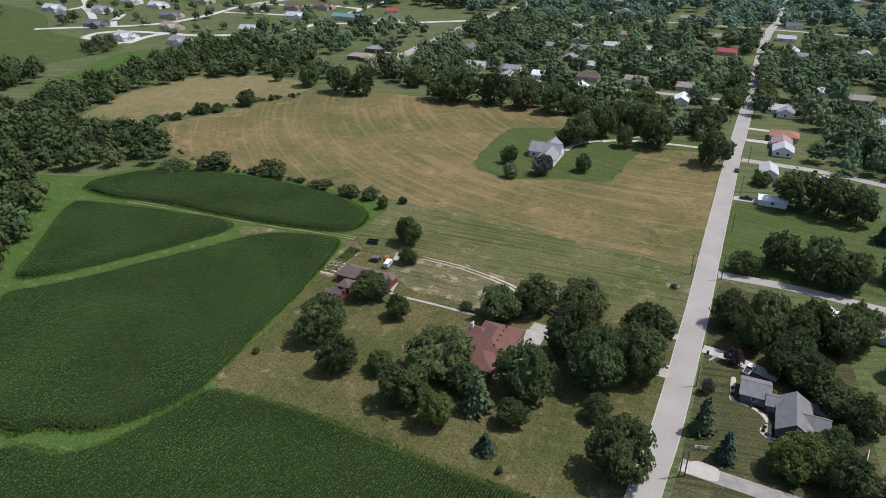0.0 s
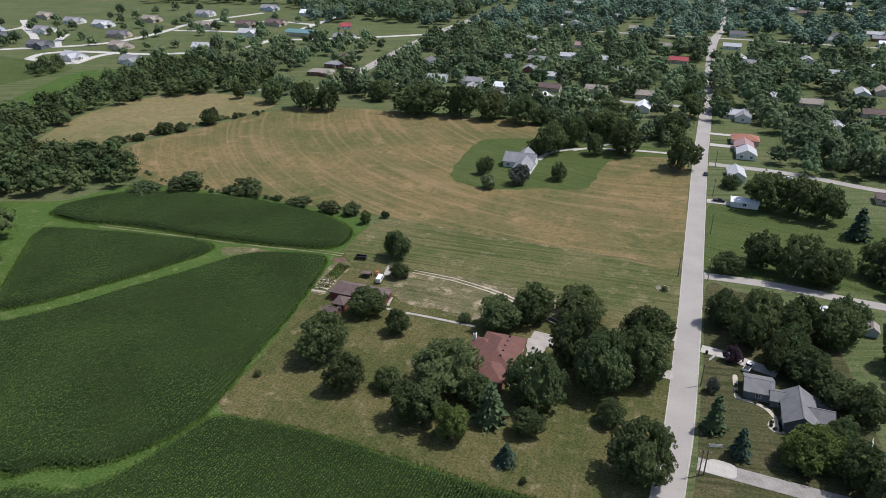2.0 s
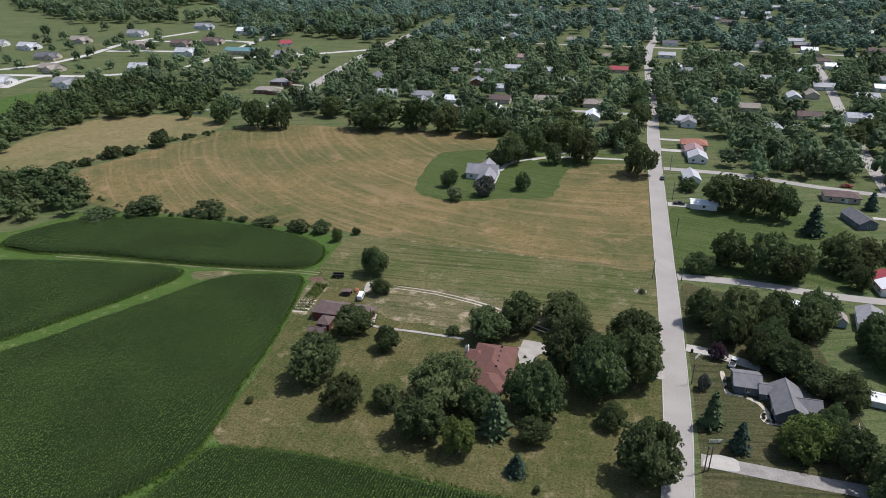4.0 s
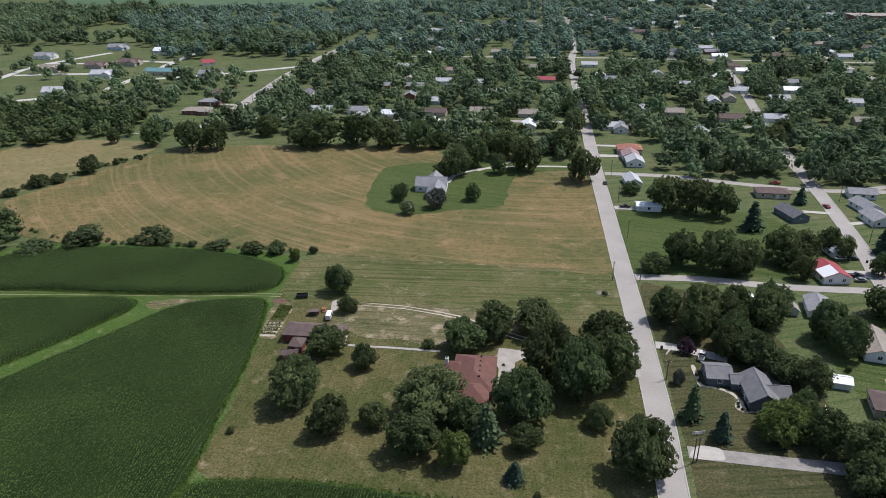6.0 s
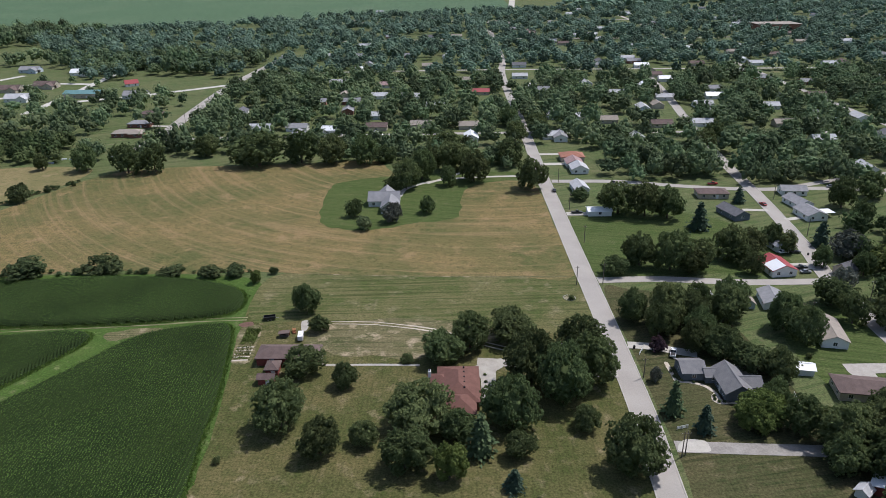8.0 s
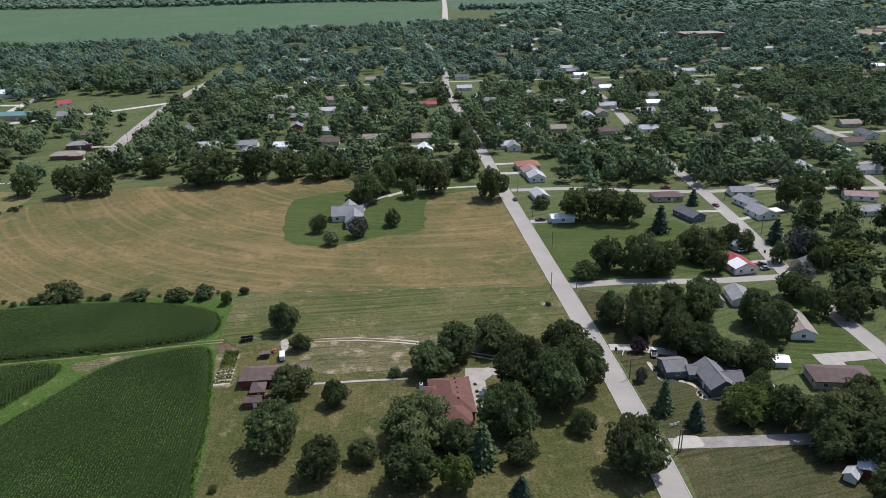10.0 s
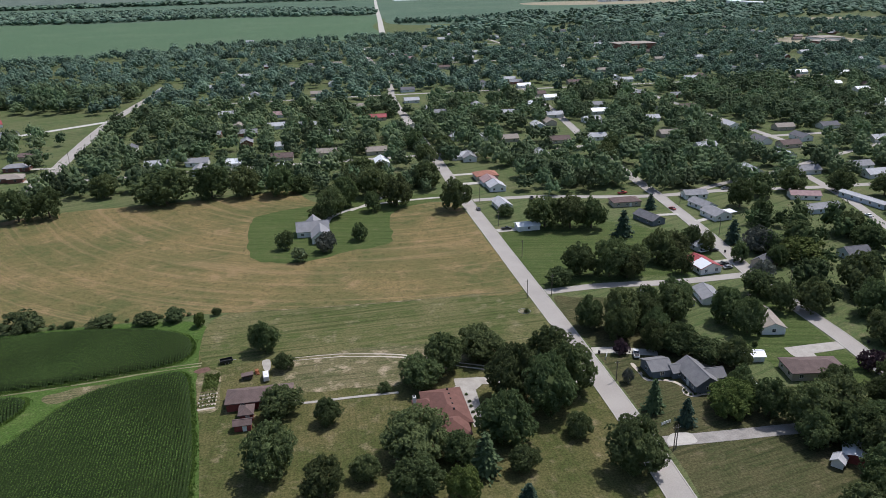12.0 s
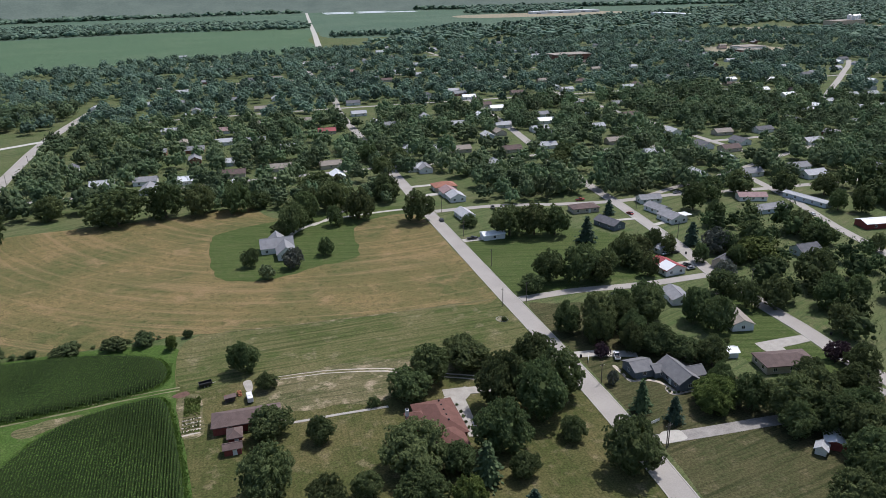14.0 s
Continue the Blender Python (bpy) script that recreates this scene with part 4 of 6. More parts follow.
def gable_roof(parent, w, d, h, rise, mat, over=0.45, thick=0.16):
    """A pitched roof with its ridge along x, with eaves, thickness and a ridge cap."""
    bm = bmesh.new()
    hw, hd = w / 2 + over, d / 2 + over
    drop = rise * over / (d / 2)
    line = [(-hd, h - drop), (0, h + rise), (hd, h - drop)]
    for s in (0, 1):
        rows = []
        for x in (-hw, hw):
            (y0, z0), (y1, z1) = line[s], line[s + 1]
            rows.append([bm.verts.new((x, y0, z0)), bm.verts.new((x, y1, z1)), bm.verts.new((x, y1, z1 + thick)), bm.verts.new((x, y0, z0 + thick))])
        a, b = rows
        bm.faces.new(a[::-1])
        bm.faces.new(b)
        for k in range(4):
            bm.faces.new((a[k], a[(k + 1) % 4], b[(k + 1) % 4], b[k]))
    bmesh.ops.recalc_face_normals(bm, faces=bm.faces)
    roof = part("roof", bm, mat, parent)
    part("ridge_cap", box(-hw, -0.16, h + rise + thick - 0.06, hw, 0.16, h + rise + thick + 0.05, 0.04), mat, roof)
    return roof


def hip_roof(parent, w, d, h, rise, mat, over=0.5, thick=0.18):
    """A hipped roof with eaves; the ridge runs along the longer side."""
    bm = bmesh.new()
    hw, hd = w / 2 + over, d / 2 + over
    if w >= d:
        ends = [(-(hw - hd) - 0.05, 0), ((hw - hd) + 0.05, 0)]
    else:
        ends = [(0, -(hd - hw) - 0.05), (0, (hd - hw) + 0.05)]
    low = [bm.verts.new((x, y, h - 0.1)) for x, y in ((-hw, -hd), (hw, -hd), (hw, hd), (-hw, hd))]
    mid = [bm.verts.new((v.co.x, v.co.y, h + thick)) for v in low]
    top = [bm.verts.new((x, y, h + rise)) for x, y in ends]
    bm.faces.new(low[::-1])
    for k in range(4):
        bm.faces.new((low[k], low[(k + 1) % 4], mid[(k + 1) % 4], mid[k]))
    if w >= d:
        for f in ((mid[0], mid[1], top[1], top[0]), (mid[1], mid[2], top[1]), (mid[2], mid[3], top[0], top[1]), (mid[3], mid[0], top[0])):
            bm.faces.new(f)
    else:
        for f in ((mid[0], mid[1], top[0]), (mid[1], mid[2], top[1], top[0]), (mid[2], mid[3], top[1]), (mid[3], mid[0], top[0], top[1])):
            bm.faces.new(f)
    bmesh.ops.recalc_face_normals(bm, faces=bm.faces)
    return part("roof", bm, mat, parent)


def walls(parent, w, d, h, rise, mat, gable):
    """The walls of a block on a low plinth, with pointed ends under a pitched roof."""
    bm = bmesh.new()
    line = [(-d / 2, -0.1), (-d / 2, h), (d / 2, h), (d / 2, -0.1)]
    if gable:
        line.insert(2, (0, h + rise))
    a = [bm.verts.new((-w / 2, y, z)) for y, z in line]
    b = [bm.verts.new((w / 2, y, z)) for y, z in line]
    bm.faces.new(a)
    bm.faces.new(b[::-1])
    n = len(line)
    for k in range(n):
        bm.faces.new((a[k], b[k], b[(k + 1) % n], a[(k + 1) % n]))
    bmesh.ops.recalc_face_normals(bm, faces=bm.faces)
    return part("wall", bm, mat, parent)


def opening(parent, x, y, z, face, w, h, kind="window"):
    """A window or door set on a wall: face 0 looks to -y, 1 to +x, 2 to +y, 3 to -x."""
    bm = bmesh.new()
    t = 0.09
    add_box(bm, -w / 2 - t, -0.07, -t, w / 2 + t, 0.02, 0)
    add_box(bm, -w / 2 - t, -0.07, h, w / 2 + t, 0.02, h + t)
    add_box(bm, -w / 2 - t, -0.07, 0, -w / 2, 0.02, h)
    add_box(bm, w / 2, -0.07, 0, w / 2 + t, 0.02, h)
    if kind == "window":
        add_box(bm, -0.03, -0.055, 0, 0.03, 0.01, h)
    hold = part(kind, bm, M["trim"], parent, "white-framed window" if kind == "window" else "white house door")
    hold.matrix_basis = pose(x, y, z, 0, 0, 90 * face)
    part("pane" if kind == "window" else "door_leaf", box(-w / 2, -0.03, 0, w / 2, 0.015, h), M["glass"] if kind == "window" else M["trim"], hold)


def block(parent, x, y, turn, w, d, h, rise, wall, roof, style="gable", windows=(2, 1, 2, 1), door=None):
    """One wing of a house: walls, roof, windows on its four sides and a door."""
    wing = new("wing")
    wing.parent = parent
    wing.matrix_basis = pose(x, y, 0, 0, 0, turn)
    body = walls(wing, w, d, h, rise, M[wall], style == "gable")
    if style == "gable":
        gable_roof(wing, w, d, h, rise, M[roof])
    else:
        hip_roof(wing, w, d, h, rise, M[roof])
    for face, count in enumerate(windows):
        span = w if face % 2 == 0 else d
        for k in range(count):
            at = (k + 0.5) / count * span - span / 2
            px, py = ((at, -d / 2), (w / 2, at), (-at, d / 2), (-w / 2, -at))[face]
            opening(wing, px, py, 1.0, face, 1.2, 1.2)
    if door is not None:
        at = (w if door % 2 == 0 else d) * 0.12
        px, py = ((at, -d / 2), (w / 2, at), (-at, d / 2), (-w / 2, -at))[door]
        opening(wing, px, py, 0.1, door, 1.0, 2.05, "door")
    return wing


def flatten_wing(house):
    """Lets the parts of a one-wing house hang directly from the house."""
    for wing in list(house.children):
        if wing.name.split(".")[0] == "wing":
            m = wing.matrix_basis.copy()
            for child in list(wing.children):
                child.parent = house
                child.matrix_basis = m @ child.matrix_basis
            bpy.data.objects.remove(wing)
    return house


def house(x, y, turn, w, d, h, rise, wall, roof, label, style="gable", windows=(2, 1, 2, 1), door=0, wings=(), name="house", category="house", group=""):
    """A house at x, y: one main block and any further wings (x, y, turn, w, d, h, rise, style) about it."""
    home = thing(name, x, y, turn, label, category, group)
    block(home, 0, 0, 0, w, d, h, rise, wall, roof, style, windows, door)
    for wx, wy, wt, ww, wd, wh, wr, ws in wings:
        block(home, wx, wy, wt, ww, wd, wh, wr, wall, roof, ws, (1, 1, 1, 1))
    flatten_wing(home)
    HOUSE_SPOTS.append((x, y, max(w, d) * 0.62 + 2.5))
    for wx, wy, *_rest in wings:
        c, s = math.cos(radians(turn)), math.sin(radians(turn))
        HOUSE_SPOTS.append((x + wx * c - wy * s, y + wx * s + wy * c, 8))
    return home


# the red-roofed house under the trees
red_house = house(-52.2, 161, 90, 17.5, 11.6, 3.0, 3.0, "brick", "roof_red", "low brick house with a red-brown hipped shingle roof", "hip", (3, 2, 3, 2), 0,
                  [(-9.5, -0.4, 0, 9.0, 8.0, 2.9, 2.3, "hip"), (2.6, 5.6, 90, 6.0, 5.2, 2.8, 1.9, "hip")])
for k in range(5):
    part("roof_vent", box(-5.0 + 2.6 * k, -1.9, 4.9, -4.5 + 2.6 * k, -1.4, 5.5, 0.06), M["dark"], red_house, "black roof vent")
chimney = part("chimney", box(3.0, 8.0, 0, 4.2, 8.9, 5.4, 0.05), M["trim"], red_house, "pale masonry chimney")
part("flue", box(3.3, 8.2, 5.4, 3.9, 8.7, 5.8, 0.04), M["dark"], chimney)

# the barn and sheds
house(-105.5, 180.3, -1, 19.0, 7.6, 2.7, 2.0, "barn_red", "roof_brown", "long dark red barn with a brown roof", "hip", (2, 0, 2, 0), 0, name="barn", category="barn")
house(-109, 172.8, 0, 3.6, 4.6, 2.4, 1.6, "barn_red", "roof_brown", "small red shed with a pyramid brown roof", "hip", (0, 0, 0, 0), 0, name="shed", category="shed")
house(-109.7, 167.2, 0, 4.6, 2.8, 2.3, 0.8, "barn_red", "roof_brown", "small red wooden shed with a brown roof", "gable", (0, 0, 0, 0), 0, name="shed", category="shed")

# the grey house beyond the street, with its garage
house(27.5, 162, 90, 13.2, 7.8, 2.8, 2.5, "siding_grey", "roof_slate", "slate grey house with a grey shingle roof and attached garage", "gable", (2, 2, 3, 1), 2,
      [(8.2, 9.4, -90, 6.9, 8.0, 2.7, 1.6, "gable"), (5.2, 4.0, -90, 4.8, 5.0, 2.3, 1.3, "gable"), (-0.4, -4.0, 90, 7.4, 5.6, 2.6, 1.8, "gable")])

# the grey-roofed house in the green lawn
house(-87, 329.5, 0, 15.5, 10, 3.2, 3.4, "siding_white", "roof_grey", "white house with a steep grey roof and cross gable", "gable", (3, 1, 2, 2), 0,
      [(3.6, -9.5, 90, 12.0, 8.5, 3.2, 3.2, "gable"), (0.5, 8.5, 90, 9.0, 7.0, 3.0, 2.8, "gable")])

# along the street and east of it
house(18.7, 310.5, 0, 11.2, 6.6, 2.6, 0.9, "siding_white", "metal_white", "long low white metal shed", "gable", (1, 0, 1, 0), 3, name="shed", category="shed")
house(15.8, 347.5, 94, 12.5, 7.6, 2.7, 2.0, "siding_white", "roof_pale", "small white house with a pale grey roof", "gable", (2, 1, 2, 1), 0)
house(21.5, 382.5, 90, 11, 9.5, 2.8, 2.4, "siding_white", "roof_pale", "white bungalow with a pale roof", "gable", (2, 2, 2, 2), 3)
house(20.6, 394.5, 90, 11.0, 9.5, 2.8, 2.2, "siding_white", "roof_pink", "white bungalow with a faded pink roof", "gable", (2, 2, 2, 2), 3)
house(21.5, 408, 0, 14, 10.5, 2.8, 2.4, "siding_tan", "roof_orange", "tan house with an orange-red roof", "hip", (2, 2, 2, 2), 3)
house(17.5, 462, 0, 13.5, 9.0, 2.8, 2.3, "siding_white", "roof_pale", "pale green-white house with a grey roof", "gable", (3, 1, 3, 1), 0)
house(82, 335.5, -3, 15.2, 8.4, 2.7, 1.9, "siding_tan", "roof_brown", "tan ranch house with a brown hipped roof", "hip", (3, 1, 3, 1), 0)
house(82.2, 306.5, 106, 14.5, 8.0, 2.7, 2.0, "siding_grey", "roof_dark", "house with a dark grey roof", "gable", (2, 1, 2, 1), 0)
red_white = house(75.8, 243.6, 96, 12.6, 10.0, 2.8, 2.0, "siding_white", "roof_scarlet", "white house with a red metal roof", "gable", (2, 2, 3, 2), 2)
bm = box(-6.6, 0.25, -0.03, 0.6, 5.75, 0.03, 0.01)
bmesh.ops.transform(bm, matrix=Matrix.Translation((0, 0, 5.06)) @ pose(0, 0, 0, -21.8, 0, 0), verts=bm.verts)
part("roof_panel", bm, M["metal_white"], red_white, "white panel on the roof's west slope")
house(87, 267.5, 100, 11.0, 8.4, 2.6, 1.8, "siding_white", "roof_pale", "white house with a pale grey roof", "gable", (2, 1, 2, 1), 0)
house(125, 338.5, -6, 12.5, 7.6, 2.7, 1.8, "siding_white", "roof_grey", "white house with a grey roof", "gable", (3, 1, 3, 1), 0)
house(119.5, 320, 100, 13.5, 8.2, 2.7, 1.9, "siding_white", "roof_grey", "white house with a grey roof", "gable", (3, 1, 3, 1), 0)
white_house = house(118, 304.0, 96, 12.5, 10.0, 2.8, 2.0, "siding_white", "roof_grey", "white house with a grey roof and white carport", "gable", (2, 2, 2, 2), 0)
part("carport_roof", box(-3.0, -10.8, 2.4, 3.0, -5.5, 2.55, 0.04), M["metal_white"], white_house, "white metal carport roof")
house(182, 322, -20, 15.5, 8.0, 2.7, 1.6, "siding_white", "roof_pink", "white house with a faded pink roof", "gable", (3, 1, 3, 1), 0)
house(175, 300, 2, 20.5, 8.5, 2.7, 1.7, "siding_blue", "roof_grey", "long pale blue house with a grey roof", "gable", (4, 1, 4, 1), 0)
house(207.5, 307, 100, 28, 5.2, 2.8, 0.9, "siding_blue", "roof_pale", "long pale blue mobile home", "gable", (5, 1, 5, 1), 0)
house(210, 260, -8, 21, 9.0, 2.9, 1.2, "barn_red", "metal_white", "red building with a white metal roof", "gable", (2, 0, 2, 0), 0, name="workshop", category="building")
house(146.5, 240, 0, 11, 8.5, 2.7, 2.4, "siding_blue", "roof_dark", "pale blue house with a dark roof", "gable", (2, 1, 2, 1), 0)
house(102, 240, 30, 8.5, 6.5, 2.7, 2.4, "siding_tan", "roof_dark", "small tan house with a dark roof", "gable", (2, 1, 2, 1), 0)
house(70.5, 191.5, 78, 16, 8.0, 2.7, 1.7, "siding_white", "roof_tan", "white house with a tan roof", "gable", (3, 1, 3, 1), 0)
house(62, 215.5, 80, 11.5, 7.5, 2.6, 1.6, "siding_white", "roof_grey", "small white house with a grey roof", "gable", (2, 1, 2, 1), 0)
house(65, 158.5, -10, 17, 9.0, 2.8, 2.0, "siding_tan", "roof_brown", "ranch house with a brown hipped roof", "hip", (3, 2, 3, 2), 0)
house(48.5, 120, 50, 8.0, 5.0, 2.4, 0.7, "barn_red", "metal_white", "red building with a white metal roof", "gable", (1, 0, 1, 0), 0, name="shed", category="shed")
house(42.0, 117.6, 40, 3.2, 2.8, 2.0, 0.9, "siding_white", "roof_pale", "tiny white wooden shed", "gable", (0, 0, 0, 0), 0, name="shed", category="shed")
house(52.6, 170.2, -10, 4.8, 4.2, 2.2, 0.9, "metal_white", "metal_white", "white sheet metal garden shed", "gable", (0, 0, 0, 0), 0, name="shed", category="shed")
house(37.4, 220.4, 84, 4.2, 3.0, 2.2, 1.0, "siding_blue", "roof_pale", "small pale garden shed with a grey roof", "gable", (0, 0, 0, 0), 0, name="shed", category="shed")
house(40.6, 220.6, 86, 2.8, 2.4, 2.0, 0.5, "metal_white", "metal_white", "small white metal garden shed", "gable", (0, 0, 0, 0), 0, name="shed", category="shed")
house(52.8, 213.4, 84, 4.6, 3.4, 2.2, 1.2, "siding_blue", "roof_tan", "pale garden shed with a tan roof", "gable", (0, 0, 0, 0), 0, name="shed", category="shed")

# west of the hay field
house(-282, 482, 5, 20, 9.5, 2.8, 2.1, "brick", "roof_tan", "long brick ranch house with a tan-grey roof", "hip", (4, 1, 4, 1), 0, [(7, -4, 0, 9, 7, 2.8, 2.0, "hip")])
house(-285, 512, 0, 16, 10, 2.8, 2.1, "brick", "roof_grey", "brick ranch house with a grey roof", "hip", (3, 1, 3, 1), 0)
house(-290, 546, 0, 17, 10, 2.8, 2.1, "siding_tan", "roof_brown", "tan ranch house with a brown roof", "hip", (3, 1, 3, 1), 0)
house(-384, 634, 0, 34, 15, 4.0, 2.2, "siding_tan", "roof_teal", "long building with a teal metal roof", "gable", (5, 0, 5, 0), 0, name="hall", category="building")
house(-365, 690, 30, 12, 9, 2.8, 3.0, "siding_white", "roof_scarlet", "house with a red roof", "gable", (2, 1, 2, 1), 0)
for x, y, turn, wall, roof in ((-645, 520, 0, "siding_grey", "roof_dark"), (-697, 548, 5, "siding_blue", "roof_pale"), (-642, 562, 0, "siding_white", "roof_grey"), (-579, 497, 4, "siding_grey", "roof_dark"), (-613, 612, 0, "siding_white", "roof_pale"), (-551, 566, 12, "siding_tan", "roof_dark"), (-506, 518, -8, "siding_tan", "roof_tan"), (-508, 465, -10, "siding_white", "roof_pale"), (-449, 468, -6, "siding_white", "roof_grey"), (-430, 538, 12, "siding_white", "roof_pale"), (-436, 618, 5, "siding_white", "roof_pale"), (-470, 664, 0, "siding_tan", "roof_brown"), (-505, 643, 10, "siding_tan", "roof_tan"), (-334, 626, 0, "siding_white", "roof_grey"), (-516, 785, 0, "siding_blue", "roof_grey"), (-446, 684, 0, "siding_tan", "roof_brown"), (-560, 716, 5, "siding_white", "roof_grey"), (-590, 660, 0, "siding_tan", "roof_tan"), (-720, 640, 0, "siding_tan", "roof_tan"), (-660, 620, 5, "siding_white", "roof_grey"), (-448, 762, 0, "siding_white", "metal_white")):
    house(x, y, turn, 21, 12, 3.4, 3.2, wall, roof, "new suburban house with an attached garage", "gable", (3, 1, 3, 1), 0, [(6, -6, 90, 9, 9, 3.2, 2.8, "gable")], group="houses of the new estate")

# ---- the wooded town ----
town_rng = random.Random(9)
STOCK = []
for wall, roof in (("siding_white", "roof_pale"), ("siding_white", "roof_grey"), ("siding_tan", "roof_brown"), ("siding_blue", "roof_pale"), ("siding_tan", "roof_tan"), ("brick", "roof_grey"), ("siding_white", "metal_white"), ("siding_white", "roof_dark")):
    STOCK.append((wall, roof))
SIGHTED = {
    ("siding_white", "roof_grey"): [(255, 369), (217, 368), (152, 538), (301, 351), (-159, 470), (-93, 905), (22, 458), (35, 631), (428, 679), (184, 627), (-163, 493)],
    ("siding_white", "roof_pale"): [(251, 350), (184, 376), (250, 506), (228, 604), (202, 550), (192, 443), (342, 898), (357, 764), (530, 604), (324, 431), (706, 807), (665, 857), (554, 601), (496, 535), (-113, 610), (-86, 606), (-54, 855), (90, 996), (-64, 565), (47, 518), (73, 452), (19, 707), (678, 1061), (-190, 493), (95, 611), (27, 525), (155, 826), (-251, 863), (282, 775), (77, 663), (-160, 682)],
    ("siding_white", "metal_white"): [(229, 407), (174, 594), (279, 798), (474, 631), (447, 558), (639, 684), (-136, 484), (-149, 765), (490, 833), (-379, 1065)],
    ("siding_tan", "roof_brown"): [(251, 433), (259, 590), (100, 492), (72, 706), (331, 840), (461, 1159)],
    ("siding_white", "roof_dark"): [(218, 520), (275, 452)],
    ("siding_white", "roof_pink"): [(74, 1102), (66, 1132), (-110, 665)],
    ("siding_tan", "roof_scarlet"): [(-24, 624)],
    ("siding_tan", "roof_tan"): [(64, 507)],
}
made_town = {}


def town_house(x, y, turn, wall, roof):
    key = (wall, roof)
    if key not in made_town:
        made_town[key] = house(x, y, turn, 15, 9, 2.9, 2.3, wall, roof, "small town house among leafy trees", "gable", (2, 0, 1, 1), None, group="houses of the town")
        return
    copy_thing(made_town[key], pose(x, y, 0, 0, 0, turn))
    HOUSE_SPOTS.append((x, y - 4, 11.5))


GLADES = []
for (wall, roof), spots in SIGHTED.items():
    for x, y in spots:
        town_house(x, y, town_rng.choice((0, 0, 90)) + town_rng.uniform(-4, 4), wall, roof)
        GLADES += [(x - 2 - 0.012 * x, y - 13, 9.0), (x - 4 - 0.02 * x, y - 25, 6.5)]
TOWN_STREETS = []
for k in range(12):
    y = 470 + 95 * k
    TOWN_STREETS.append([(-250, y), (0, y + 8), (400, y - 4), (1100, y + 10)])
for k in range(9):
    x = -130 + 130 * k
    if abs(x) > 40:
        TOWN_STREETS.append([(x, 470 if x < 200 else 420), (x + 10, 900), (x + 20, 1450)])
BUILT = [line for k, line in enumerate(TOWN_STREETS) if k in (0, 3, 6, 9, 14, 18)]
for order, line in enumerate(TOWN_STREETS):
    if line in BUILT:
        road("road_town", line, 6.0, M["asphalt"], "pale grey town street under trees", False, 0.045 + 0.001 * order)
    pts, side = along(line, 30.0)
    for p, s in zip(pts[1:], side[1:]):
        for hand in (1, -1):
            if town_rng.random() < (0.2 if p[1] < 720 else 0.16):
                spot = p + s * hand * town_rng.uniform(15, 22)
                if all((spot[0] - hx) ** 2 + (spot[1] - hy) ** 2 > (hr + 8) ** 2 for hx, hy, hr in HOUSE_SPOTS) and abs(spot[0]) > 14 and not (spot[1] < 640 and spot[0] < -230):
                    wall, roof = town_rng.choice(STOCK)
                    turn = math.degrees(math.atan2(s[0], -s[1])) + 90 * (hand < 0)
                    GLADES.append((spot[0] - 2, spot[1] - 13, 8.5))
                    town_house(spot[0], spot[1], round(turn / 90) * 90 + town_rng.uniform(-3, 3), wall, roof)

# large buildings far off
for x, y, w, d, h, wall, label in ((455, 1130, 66, 40, 9, "brick", "large flat-roofed brick school"), (800, 1110, 46, 40, 8, "siding_white", "large flat-roofed white building"), (760, 1060, 40, 30, 7, "brick", "low flat-roofed brick building"), (1500, 1610, 90, 50, 12, "siding_tan", "long tan industrial building"), (1540, 2480, 40, 240, 9, "metal_white", "long white metal warehouse"), (1390, 3120, 330, 60, 10, "metal_white", "long white metal warehouse"), (-1100, 3240, 90, 30, 9, "metal_white", "white metal farm building")):
    big = thing("large_building", x, y, 0, label, "building")
    part("wall", box(-w / 2, -d / 2, 0, w / 2, d / 2, h, 0.2), M[wall], big)
    part("roof", box(-w / 2 - 0.5, -d / 2 - 0.5, h, w / 2 + 0.5, d / 2 + 0.5, h + 0.8, 0.2), M["metal_white"] if wall == "metal_white" else M["roof_tan"], big)
    for k in range(6):
        part("window", box(-w / 2 + (k + 0.3) * w / 6, -d / 2 - 0.12, 1.5, -w / 2 + (k + 0.7) * w / 6, -d / 2 + 0.05, 4.0), M["glass"], big)
    HOUSE_SPOTS.append((x, y, max(w, d) * 0.55))
# The ponds' bright sky reflection is put into their pale base colour.
for x, y, w, d in ((500, 4130, 150, 130), (680, 4120, 160, 130), (860, 4110, 150, 130), (520, 4320, 170, 150), (730, 4310, 180, 150)):
    tagged(part("lagoon", box(x - w / 2, y - d / 2, -1, x + w / 2, y + d / 2, 0.4), surface("sky_glare_water", (0.62, 0.66, 0.7), (0.72, 0.75, 0.78), 0.02, 0.3)), "pale rectangular settling pond", "pond", kind="structure")

